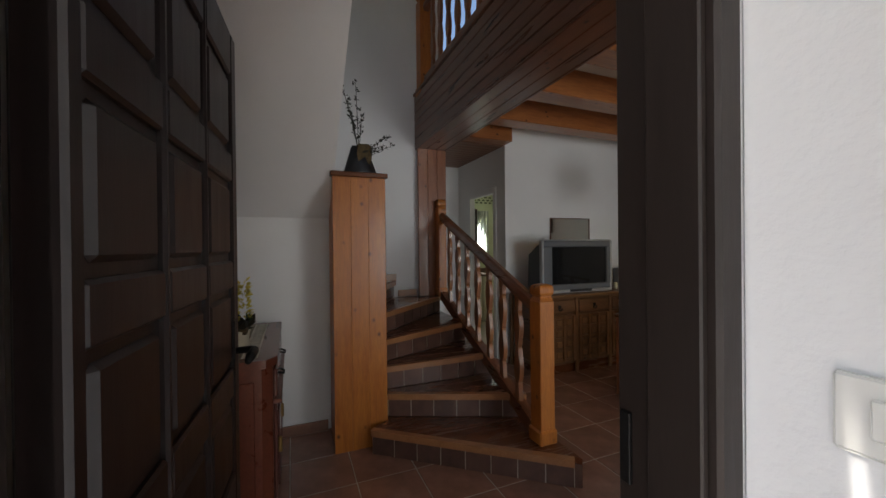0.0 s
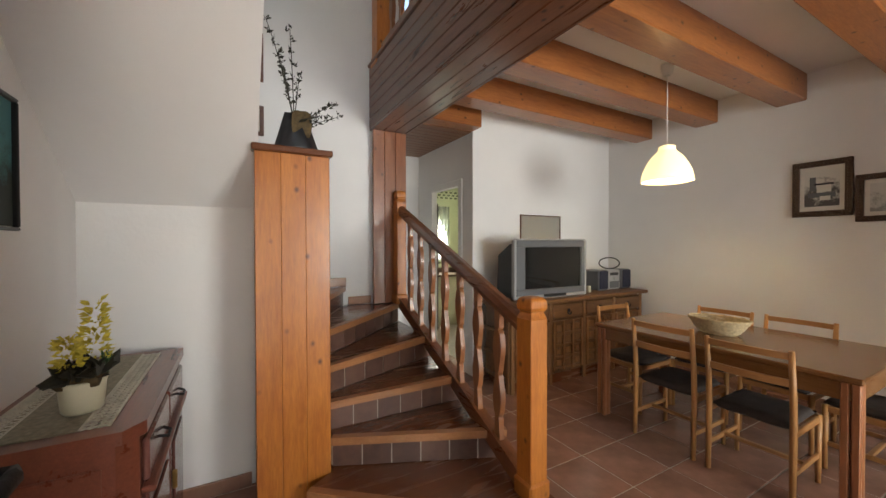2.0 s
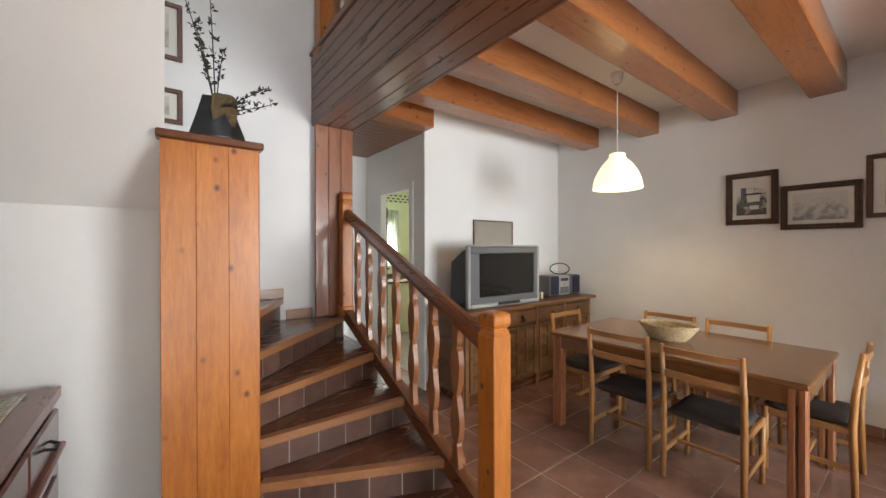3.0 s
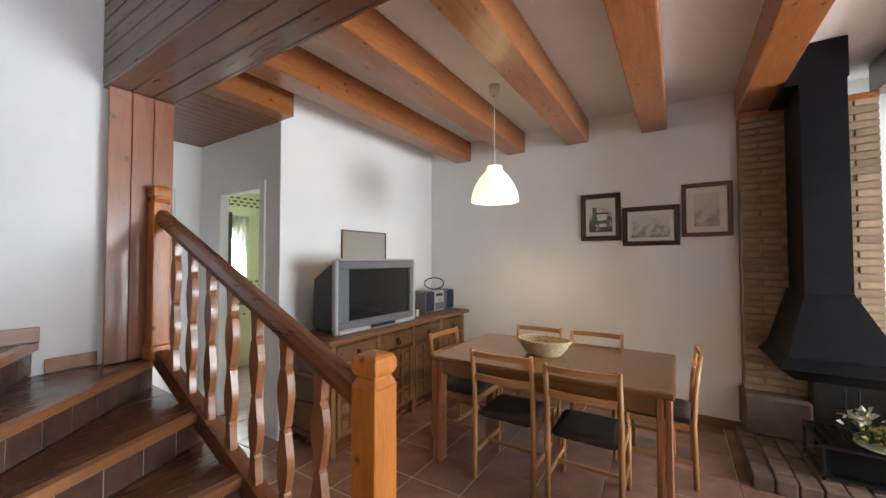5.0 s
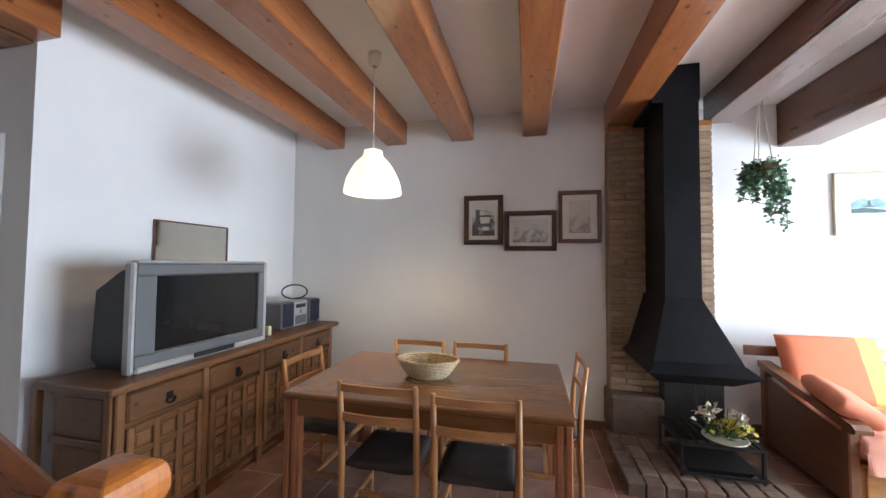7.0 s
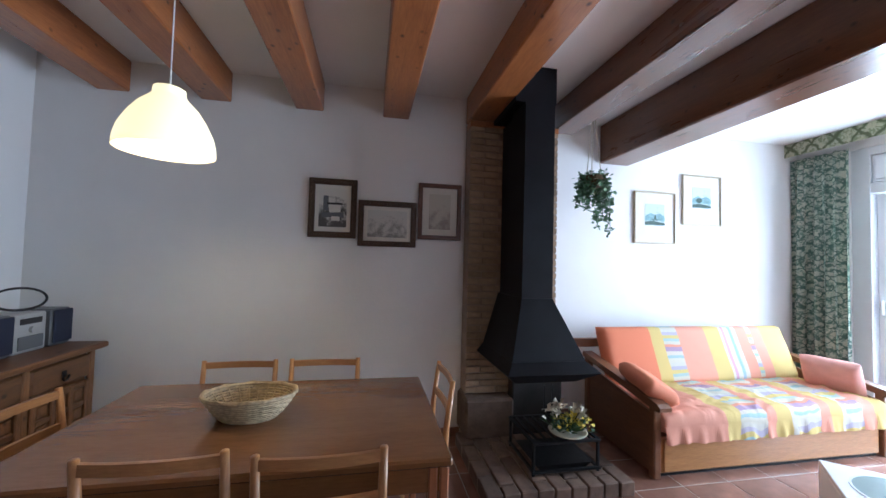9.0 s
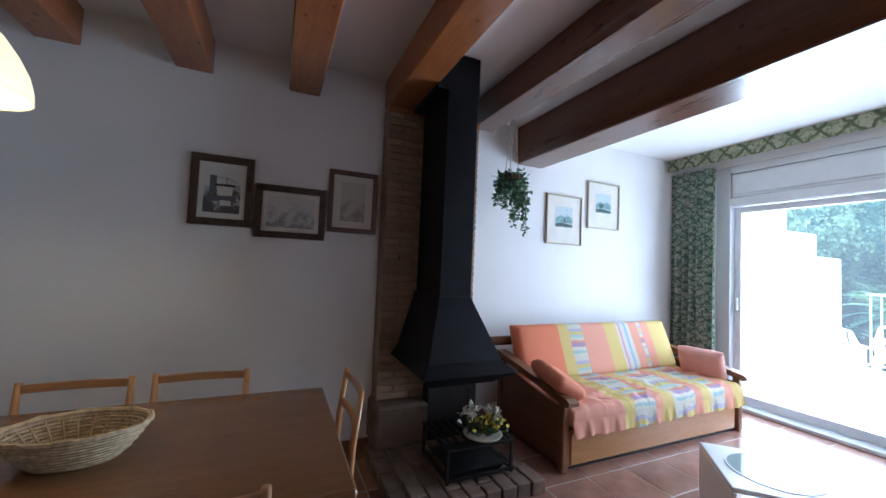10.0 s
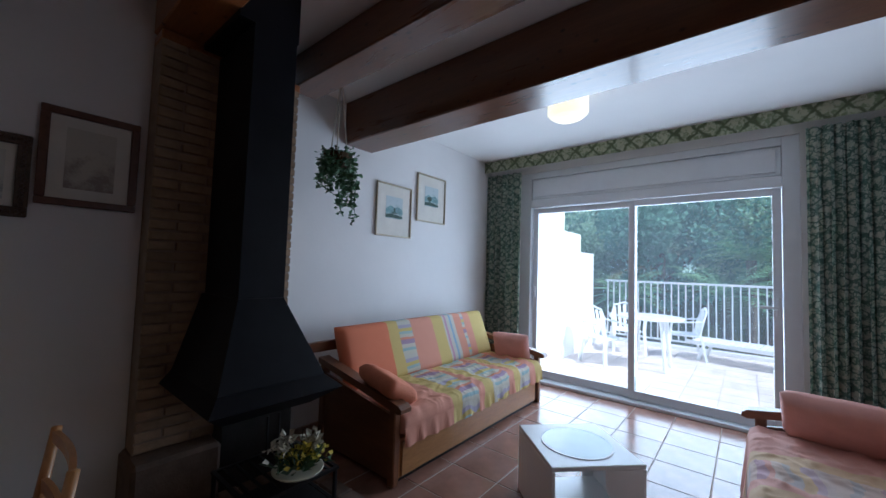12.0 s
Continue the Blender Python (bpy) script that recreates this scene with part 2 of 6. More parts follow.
M["mount"] = plain("picture_mount", (0.70, 0.67, 0.60), 0.8, vary=0.05, scale=10, bmp=0.0)
M["wicker"] = plain("pale_wicker", (0.46, 0.35, 0.20), 0.6, vary=0.3, scale=50, bmp=0.3, bscale=200)
M["pot"] = plain("cream_pot", (0.58, 0.54, 0.40), 0.3, vary=0.06, scale=9, coat=0.2)
M["leaf"] = plain("dark_leaf", (0.05, 0.115, 0.04), 0.45, vary=0.5, scale=30, bmp=0.2, per_object=0.3)
M["ivy"] = plain("ivy_leaf", (0.10, 0.20, 0.10), 0.45, vary=0.5, scale=30, bmp=0.2)
M["leaf_dark"] = plain("dry_dark_leaf", (0.028, 0.024, 0.014), 0.6, vary=0.5, scale=40, bmp=0.2)
M["soil"] = plain("dark_moss", (0.085, 0.055, 0.022), 0.9, vary=0.5, scale=40, bmp=0.6)
M["yellow"] = plain("yellow_petals", (0.62, 0.50, 0.06), 0.6, vary=0.3, scale=60, bmp=0.2)
M["petal"] = plain("cream_petals", (0.55, 0.50, 0.38), 0.6, vary=0.3, scale=60, bmp=0.2)
M["cloth_orange"] = plain("salmon_cushion", (0.68, 0.23, 0.12), 0.85, vary=0.08, scale=8, bmp=0.3, bscale=400)
M["lace"] = plain("lace_runner", (0.62, 0.58, 0.48), 0.85, vary=0.15, scale=20, bmp=0.3, bscale=300)
M["lace_green"] = plain("drab_runner_middle", (0.27, 0.24, 0.17), 0.85, vary=0.3, scale=60, bmp=0.3, bscale=300)
M["sofa_wood"] = wood("sofa_base_wood", (0.40, 0.17, 0.05), (0.60, 0.30, 0.10), "y", 0.35, 0.25, knots=False, per_object=0.1)
M["sofa_dark"] = wood("sofa_arm_wood", (0.16, 0.065, 0.03), (0.27, 0.12, 0.055), "x", 0.35, 0.25, knots=False, per_object=0.1)
M["cord"] = plain("pale_cord", (0.50, 0.46, 0.38), 0.8)
M["socket"] = plain("switch_plastic", (0.75, 0.75, 0.73), 0.35, vary=0.02, bmp=0.0)
M["render_out"] = plain("white_outside_render", (0.87, 0.86, 0.84), 0.9, vary=0.03, scale=2, bmp=0.4, bscale=60)
M["terrace_tile"] = plain("terrace_tile", (0.74, 0.64, 0.59), 0.6, vary=0.12, scale=5, bmp=0.1, per_object=0.15)
M["terrace_bed"] = plain("pale_terrace_joints", (0.60, 0.54, 0.50), 0.9, vary=0.1, scale=9, bmp=0.3)
M["porch_wall"] = plain("off_white_porch_paint", (0.80, 0.81, 0.83), 0.9, vary=0.03, scale=2, bmp=0.4, bscale=60)
M["ground"] = plain("dry_ground", (0.12, 0.12, 0.05), 0.95, vary=0.4, scale=0.3, bmp=0.5, bscale=4)
M["pillow_pink"] = plain("pink_cushion", (0.70, 0.36, 0.30), 0.85, vary=0.08, scale=8, bmp=0.3, bscale=400)
M["shade_glow"] = glowing("lit_pendant_shade", (1.0, 0.78, 0.36), E_SHADE)
M["lamp_glow"] = glowing("lit_ceiling_glass", (1.0, 0.83, 0.50), E_LAMP)
M["mirror"] = shader("mirror_glass", 0.03, 1.0)[0]
M["mirror"].node_tree.nodes["Principled BSDF"].inputs["Base Color"].default_value = (0.86, 0.90, 0.86, 1)
# terrace panes carry a little painted-in haze over the view
M["glass"] = clear_glass("hazed_window_glass", (0.97, 0.99, 0.985), 0.018)
M["picture_glass"] = clear_glass("picture_glass")
M["table_glass"] = plain("pale_table_glass", (0.34, 0.42, 0.40), 0.05, vary=0.05, bmp=0.0)
M["brass"] = plain("old_brass", (0.35, 0.22, 0.07), 0.35, 0.9, vary=0.2, bmp=0.1)
M["kitchen_wall"] = plain("kitchen_wall_tile", (0.62, 0.66, 0.42), 0.35, vary=0.05, scale=3)
M["kitchen_band"] = plain("green_band_tile", (0.10, 0.13, 0.06), 0.35, vary=0.4, scale=40)
M["kitchen_unit"] = plain("cream_unit", (0.66, 0.62, 0.42), 0.4, vary=0.03)
M["sheer"] = thin("sheer_curtain", (0.72, 0.74, 0.68), 0.7)


def stripes(name, busy, fade=0.0):
    """Patchwork throw: wide bands of salmon, yellow and fine multicoloured stripes, running across the sofa."""
    m, nt, b = shader(name, 0.85)
    tc = nt.nodes.new("ShaderNodeTexCoord")
    sep = nt.nodes.new("ShaderNodeSeparateXYZ")
    wob = nt.nodes.new("ShaderNodeVectorMath")
    wob.operation = "MULTIPLY_ADD"
    n = nt.nodes.new("ShaderNodeTexNoise")
    n.inputs["Scale"].default_value = 5.0
    nt.links.new(tc.outputs["Object"], n.inputs["Vector"])
    nt.links.new(n.outputs["Color"], wob.inputs[0])
    wob.inputs[1].default_value = (0.10, 0.10, 0.10) if busy else (0.02, 0.02, 0.02)
    nt.links.new(tc.outputs["Object"], wob.inputs[2])
    nt.links.new(wob.outputs[0], sep.inputs[0])
    mr = nt.nodes.new("ShaderNodeMapRange")
    mr.inputs[1].default_value, mr.inputs[2].default_value = -1.02, 1.02
    nt.links.new(sep.outputs[1], mr.inputs[0])
    sal, yel, ora, pale = (0.68, 0.31, 0.21), (0.62, 0.47, 0.16), (0.70, 0.21, 0.10), (0.58, 0.55, 0.46)
    if busy:
        wide = ramp(nt, mr.outputs[0], [(0.0, yel), (0.10, sal), (0.20, pale), (0.26, yel), (0.32, sal), (0.42, pale), (0.50, yel), (0.56, sal), (0.66, pale), (0.72, yel), (0.78, sal)], "CONSTANT")
        mask = ramp(nt, mr.outputs[0], [(0.0, (0, 0, 0)), (0.16, (1, 1, 1)), (0.25, (0, 0, 0)), (0.36, (1, 1, 1)), (0.48, (0, 0, 0)), (0.60, (1, 1, 1)), (0.72, (0, 0, 0))], "CONSTANT")
    else:
        wide = ramp(nt, mr.outputs[0], [(0.0, yel), (0.16, sal), (0.30, pale), (0.322, (0.30, 0.42, 0.55)), (0.336, pale), (0.362, (0.55, 0.30, 0.38)), (0.376, pale), (0.39, yel), (0.47, sal), (0.62, pale), (0.70, yel), (0.76, ora)], "CONSTANT")
        mask = ramp(nt, mr.outputs[0], [(0.0, (0, 0, 0)), (0.215, (1, 1, 1)), (0.24, (0, 0, 0)), (0.62, (1, 1, 1)), (0.70, (0, 0, 0))], "CONSTANT")
    mul = nt.nodes.new("ShaderNodeMath")
    mul.operation = "MULTIPLY_ADD"
    nt.links.new(sep.outputs[0], mul.inputs[0])
    mul.inputs[1].default_value = 0.9
    nt.links.new(sep.outputs[2], mul.inputs[2])
    fr = nt.nodes.new("ShaderNodeMath")
    fr.operation = "FRACT"
    sc = nt.nodes.new("ShaderNodeMath")
    sc.operation = "MULTIPLY"
    sc.inputs[1].default_value = 2.6
    nt.links.new(mul.outputs[0], sc.inputs[0])
    nt.links.new(sc.outputs[0], fr.inputs[0])
    fine = ramp(nt, fr.outputs[0], [(0.0, (0.58, 0.55, 0.44)), (0.12, (0.33, 0.46, 0.46)), (0.2, (0.60, 0.54, 0.44)), (0.32, (0.38, 0.26, 0.36)), (0.45, (0.66, 0.28, 0.18)), (0.52, (0.58, 0.54, 0.42)), (0.62, (0.36, 0.48, 0.46)), (0.70, (0.60, 0.48, 0.16)), (0.8, (0.42, 0.38, 0.46)), (0.9, (0.56, 0.54, 0.46))], "CONSTANT")
    cloth = blend(nt, mask, wide, fine)
    if fade:
        cloth = blend(nt, fade, cloth, (0.64, 0.42, 0.38))
    nt.links.new(cloth, b.inputs["Base Color"])
    bump(nt, b, noise_tex(nt, coords(nt), 200, 3), 0.25, 0.003)
    return m


M["throw"] = stripes("striped_sofa_throw", False)
M["throw_seat"] = stripes("striped_sofa_throw_seat", True)
M["throw_pale"] = stripes("faded_pink_striped_throw", True, 0.5)


def trellis_cloth(name, line, leafc, cream, p=5.0, q=4.6, n=26.0, wobble=0.5):
    """A printed zigzag trellis over mottled leaves."""
    m, nt, b = shader(name, 0.85)
    vec = coords(nt)
    sep = nt.nodes.new("ShaderNodeSeparateXYZ")
    nt.links.new(vec, sep.inputs[0])
    wob = noise_tex(nt, vec, 14.0, 2, 0.5)

    def strip(sx, sz):
        a, c, d, pp = [nt.nodes.new("ShaderNodeMath") for _ in range(4)]
        a.operation = c.operation = d.operation = "MULTIPLY_ADD"
        nt.links.new(sep.outputs[0], a.inputs[0])
        a.inputs[1].default_value, a.inputs[2].default_value = sx, 0.0
        nt.links.new(sep.outputs[2], c.inputs[0])
        c.inputs[1].default_value = sz
        nt.links.new(a.outputs[0], c.inputs[2])
        nt.links.new(wob, d.inputs[0])
        d.inputs[1].default_value = wobble
        nt.links.new(c.outputs[0], d.inputs[2])
        pp.operation = "PINGPONG"
        pp.inputs[1].default_value = 0.5
        nt.links.new(d.outputs[0], pp.inputs[0])
        return pp.outputs[0]

    mn = nt.nodes.new("ShaderNodeMath")
    mn.operation = "MINIMUM"
    nt.links.new(strip(p, q), mn.inputs[0])
    nt.links.new(strip(p, -q), mn.inputs[1])
    base = ramp(nt, noise_tex(nt, vec, n, 3, 0.6, 0.8), [(0.42, leafc), (0.52, cream)])
    fac = ramp(nt, mn.outputs[0], [(0.05, (0, 0, 0)), (0.13, (1, 1, 1))])
    nt.links.new(blend(nt, fac, line, base), b.inputs["Base Color"])
    bump(nt, b, noise_tex(nt, vec, 200, 2), 0.2, 0.002)
    return m


M["curtain"] = trellis_cloth("green_leaf_curtain_cloth", (0.14, 0.23, 0.18), (0.25, 0.36, 0.28), (0.64, 0.67, 0.55), 7.5, 9.5, 30.0, 1.6)
M["pelmet"] = trellis_cloth("light_green_pelmet_cloth", (0.17, 0.20, 0.11), (0.32, 0.37, 0.22), (0.62, 0.62, 0.45))


def etching(name, paper, ink, scale, low):
    """A small printed view: sky above, darker shapes below."""
    m, nt, b = shader(name, 0.7)
    vec = coords(nt)
    n1 = noise_tex(nt, vec, scale, 6, 0.7)
    sep = nt.nodes.new("ShaderNodeSeparateXYZ")
    nt.links.new(vec, sep.inputs[0])
    ad = nt.nodes.new("ShaderNodeMath")
    ad.operation = "MULTIPLY_ADD"
    nt.links.new(sep.outputs[2], ad.inputs[0])
    ad.inputs[1].default_value = 1.3
    nt.links.new(n1, ad.inputs[2])
    nt.links.new(ramp(nt, ad.outputs[0], [(low - 0.08, ink), (low, [0.5 * (p + q) for p, q in zip(ink, paper)]), (low + 0.1, paper)]), b.inputs["Base Color"])
    return m


M["etch_a"] = etching("etching_of_a_village", (0.66, 0.64, 0.58), (0.09, 0.085, 0.08), 16, 0.47)
M["etch_b"] = etching("drawing_of_a_landscape", (0.60, 0.59, 0.55), (0.26, 0.26, 0.24), 22, 0.42)
M["etch_c"] = etching("faded_print", (0.58, 0.55, 0.47), (0.33, 0.28, 0.24), 12, 0.40)
M["poster"] = etching("dark_teal_seaside_poster", (0.06, 0.22, 0.24), (0.02, 0.03, 0.025), 6, 0.50)
M["water"] = plain("pale_teal_wash", (0.20, 0.33, 0.34), 0.7, vary=0.3, scale=30, bmp=0.0)
M["wash_dark"] = plain("dark_green_wash", (0.06, 0.10, 0.08), 0.7, vary=0.4, scale=40, bmp=0.0)
M["sea_a"] = etching("watercolour_of_a_bay", (0.50, 0.57, 0.58), (0.24, 0.34, 0.34), 12, 0.44)


# ---- building helpers ----
def addbox(bm, x0, x1, y0, y1, z0, z1, bev=0.0, m=None):
    vs = [bm.verts.new((x, y, z)) for x in (x0, x1) for y in (y0, y1) for z in (z0, z1)]
    fs = [bm.faces.new([vs[i] for i in q]) for q in ((0, 1, 3, 2), (4, 6, 7, 5), (0, 4, 5, 1), (2, 3, 7, 6), (0, 2, 6, 4), (1, 5, 7, 3))]
    if bev:
        es = list({e for f in fs for e in f.edges})
        r = bmesh.ops.bevel(bm, geom=es, offset=bev, segments=1, affect="EDGES", profile=0.5)
        vs = list({v for f in r["faces"] for v in f.verts})
    if m is not None:
        for v in vs:
            v.co = m @ v.co
    return bm


def box(x0, x1, y0, y1, z0, z1, bev=0.0, m=None):
    return addbox(bmesh.new(), x0, x1, y0, y1, z0, z1, bev, m)


def part(name, bm, material, parent=None, label="", kind="", smooth=False, category=""):
    me = bpy.data.meshes.new(name)
    bmesh.ops.recalc_face_normals(bm, faces=bm.faces)
    bm.to_mesh(me)
    bm.free()
    if smooth:
        me.polygons.foreach_set("use_smooth", [True] * len(me.polygons))
    me.materials.append(M[material])
    ob = new(name, me)
    ob.parent = parent
    return tagged(ob, label, category, "", kind)


def share(name, me, parent, m):
    ob = new(name, me)
    ob.parent = parent
    ob.matrix_basis = m
    return ob


def thing(name, place, label, category, group=""):
    ob = new(name)
    ob.empty_display_size = 0.1
    ob.matrix_basis = place if isinstance(place, Matrix) else Matrix.Translation(place)
    return tagged(ob, label, category, group)


def tube(points, r, seg=8, closed=False):
    """A round bar through the points; r is one radius or one for each point."""
    bm = bmesh.new()
    pts = [Vector(p) for p in points]
    rr = r if isinstance(r, (list, tuple)) else [r] * len(pts)
    rings = []
    for i, p in enumerate(pts):
        a, b = pts[max(0, i - 1)], pts[min(len(pts) - 1, i + 1)]
        if closed:
            a, b = pts[i - 1], pts[(i + 1) % len(pts)]
        d = (b - a).normalized()
        u = d.orthogonal().normalized() if not rings else (u - d * u.dot(d)).normalized()
        v = d.cross(u)
        rings.append([bm.verts.new(p + (u * math.cos(t) + v * math.sin(t)) * rr[i]) for t in [2 * math.pi * k / seg for k in range(seg)]])
    n = len(rings)
    for i in range(n if closed else n - 1):
        A, B = rings[i], rings[(i + 1) % n]
        for k in range(seg):
            bm.faces.new((A[k], A[(k + 1) % seg], B[(k + 1) % seg], B[k]))
    if not closed:
        bm.faces.new(rings[0][::-1])
        bm.faces.new(rings[-1])
    return bm


def merge(*bms):
    out = bms[0]
    for b in bms[1:]:
        me = bpy.data.meshes.new("tmp")
        b.to_mesh(me)
        b.free()
        out.from_mesh(me)
        bpy.data.meshes.remove(me)
    return out


def lathe(profile, seg=28, c=(0, 0, 0), closed=False):
    """A turned shape from (radius, height) pairs."""
    bm = bmesh.new()
    rings = [[bm.verts.new((c[0] + r * math.cos(2 * math.pi * k / seg), c[1] + r * math.sin(2 * math.pi * k / seg), c[2] + z)) for k in range(seg)] for r, z in profile]
    for A, B in zip(rings, rings[1:]):
        for k in range(seg):
            bm.faces.new((A[k], A[(k + 1) % seg], B[(k + 1) % seg], B[k]))
    if profile[0][0] < 0.02 or closed:
        bm.faces.new(rings[0][::-1])
    if profile[-1][0] < 0.02 or closed:
        bm.faces.new(rings[-1])
    return bm


def prism(poly, lo, hi, axis="z"):
    """A flat outline given thickness: poly in the two other axes."""
    bm = bmesh.new()
    put = {"z": lambda a, b, c: (a, b, c), "x": lambda a, b, c: (c, a, b), "y": lambda a, b, c: (a, c, b)}[axis]
    A, B = [bm.verts.new(put(a, b, lo)) for a, b in poly], [bm.verts.new(put(a, b, hi)) for a, b in poly]
    n = len(poly)
    bm.faces.new(A[::-1])
    bm.faces.new(B)
    for k in range(n):
        bm.faces.new((A[k], A[(k + 1) % n], B[(k + 1) % n], B[k]))
    return bm


def cushion(w, d, h, n=14, puff=0.35):
    """A stuffed block, centred, with rounded edges."""
    bm = bmesh.new()
    bmesh.ops.create_grid(bm, x_segments=n, y_segments=n, size=1.0)
    low = bmesh.new()
    bmesh.ops.create_grid(low, x_segments=n, y_segments=n, size=1.0)
    for b, s in ((bm, 1), (low, -1)):
        for v in b.verts:
            x, y = v.co.x, v.co.y
            e = max(0.0, (1 - abs(x) ** 6) * (1 - abs(y) ** 6)) ** puff
            v.co = Vector((x * w / 2 * (0.96 + 0.04 * e), y * d / 2 * (0.96 + 0.04 * e), s * h / 2 * e + 0.006 * noise.noise((x * 3 + s, y * 3, h * 9)) * e))
    bm = merge(bm, low)
    bmesh.ops.remove_doubles(bm, verts=bm.verts, dist=0.001)
    return bm


def moved(bm, m):
    bm.transform(m)
    return bm


def leaves(places, size, rng, spread=0.5, wide=0.5):
    """Many small pointed leaves, one at each (place, direction)."""
    vs, fs = [], []
    for p, d in places:
        d = Vector(d).normalized()
        s = size * rng.uniform(0.6, 1.25)
        u = d.orthogonal().normalized()
        u = (Matrix.Rotation(rng.uniform(0, 6.28), 3, d) @ u)
        d = (d + u.cross(d) * rng.uniform(-spread, spread)).normalized()
        k = len(vs)
        w = u * s * wide
        nrm = u.cross(d) * s * 0.12
        p = Vector(p)
        vs += [p, p + d * s * 0.45 + w * 0.5 + nrm, p + d * s, p + d * s * 0.45 - w * 0.5 + nrm]
        fs += [(k, k + 1, k + 2), (k, k + 2, k + 3)]
    bm = bmesh.new()
    bv = [bm.verts.new(v) for v in vs]
    for f in fs:
        bm.faces.new([bv[i] for i in f])
    return bm


# ---- structure ----
def structure(name, bm, material, label):
    return part(name, bm, material, None, label, "structure")


TOP = 2.89
UP = 5.0
structure("floor_slab", merge(box(0.9, 6.6, -1.18, 6.36, -0.2, -0.012), box(3.0, 6.4, 6.36, 9.2, -0.2, -0.012)), "grout", "pale grout bed under the terracotta floor tiles")
structure("wall_dining_east", box(6.14, 6.6, 2.995, 6.16, 0, TOP), "plaster", "white plastered wall behind the dining table")
structure("wall_living_east", box(6.4, 6.6, -1.18, 2.995, 0, TOP), "plaster", "white plastered wall behind the striped sofa")
structure("wall_tv", box(3.95, 6.6, 6.16, 6.36, 0, UP), "plaster", "white plastered wall behind the television")
structure("wall_hall_east", merge(box(3.95, 4.00, 6.36, 6.427, 0, 2.6), box(3.95, 4.00, 7.063, 9.0, 0, 2.6), box(3.95, 4.00, 6.427, 7.063, 2.053, 2.6)), "plaster", "white hall wall with the kitchen doorway")
structure("wall_hall_north", box(3.0, 3.95, 7.47, 7.6, 0, 2.6), "plaster", "white wall at the end of the hall")
structure("wall_hall_west", box(3.02, 3.19, 6.45, 7.47, 0, 2.6), "plaster", "white wall between hall and stairs")
structure("wall_stairs_north", box(0.9, 3.19, 6.27, 6.45, 0, UP), "plaster", "tall white plastered wall behind the stairs")
structure("wall_under_landing", box(1.1, 1.87, 5.34, 6.27, 0, 1.61), "plaster", "white plastered wall below the upper stairs")
structure("wall_entry_west", box(0.9, 1.1, 2.86, 6.27, 0, UP), "plaster", "white plastered wall beside the console")
entry_south = structure("wall_entry_south", box(0.9, 2.55, 2.712, 2.86, 2.161, 3.5), "porch_wall", "white wall round the front door")
part("wall_pier", box(0.9, 1.25, 2.712, 2.86, 0, 2.16), "porch_wall", entry_south)
part("wall_pier", box(2.173, 2.55, 2.712, 2.86, 0, 2.16), "porch_wall", entry_south)
# the gap above the front door is invented, an unseen opening for upstairs light
part("wall_pier", box(0.9, 1.3, 2.712, 2.86, 3.501, 4.7), "porch_wall", entry_south)
part("wall_head", box(0.9, 2.599, 2.712, 2.86, 4.701, UP), "porch_wall", entry_south)
structure("wall_upstairs_south", box(2.6, 6.6, 2.71, 2.86, 3.001, UP), "plaster", "white upstairs wall beside the landing")
structure("wall_living_west", box(2.36, 2.55, -1.18, 2.709, 0, TOP), "plaster", "white plastered wall of the living room")
structure("wall_porch", box(2.19, 2.358, -1.10, 2.709, 0, 2.6), "porch_wall", "white painted wall beside the front door")
# unseen slab, added only to shade the wall and door jamb from the sun
structure("porch_roof", box(-0.35, 2.358, -1.10, 2.709, 2.601, 2.75), "porch_wall", "unseen slab added to keep sun off the porch wall")
structure("wall_window", merge(box(2.35, 3.20, -1.18, -0.98, 0, TOP), box(5.93, 6.6, -1.18, -0.98, 0, TOP), box(3.20, 5.93, -1.18, -0.98, 2.70, TOP)), "plaster", "white wall round the terrace window")
structure("wall_upstairs_east", box(6.4, 6.6, 2.86, 6.16, 3.0, UP), "plaster", "white upstairs wall")
soffit = prism([(5.34, 1.61), (2.86, 3.50), (2.86, 4.30), (5.34, 3.35)], 1.1, 1.87, "x")
structure("stair_soffit", soffit, "plaster", "sloping white plastered underside of the upper stairs")
structure("ceiling", merge(box(3.19, 6.6, 2.86, 6.16, TOP, 3.0), box(2.35, 6.6, -1.18, 2.86, TOP, 3.0)), "ceiling", "white ceiling between the beams")
structure("ceiling_upstairs", box(0.9, 6.6, 2.71, 6.45, UP, UP + 0.15), "ceiling", "white upstairs ceiling")
# kitchen behind the hall
structure("wall_kitchen", merge(box(3.95, 4.72, 8.95, 9.1, 0, 2.6), box(5.23, 6.4, 8.95, 9.1, 0, 2.6), box(4.72, 5.23, 8.95, 9.1, 0, 1.15), box(4.72, 5.23, 8.95, 9.1, 1.94, 2.6), box(6.3, 6.45, 6.36, 8.95, 0, 2.6)), "kitchen_wall", "pale green tiled kitchen wall")
structure("ceiling_kitchen", box(4.003, 6.45, 6.36, 9.1, 2.47, 2.7), "ceiling", "white kitchen ceiling")

hall_ceiling = structure("ceiling_hall", box(3.0, 3.95, 6.17, 7.6, 2.60, 2.72), "board_x", "boarded brown wooden hall ceiling")
bm = bmesh.new()
for k in range(13):
    y = 6.18 + k * 0.099
    addbox(bm, 3.2, 3.948, y, y + 0.093, 2.575, 2.60, 0.003)
structure("ceiling_hall_boards", bm, "board_x", "narrow varnished tongued boards of the hall ceiling")

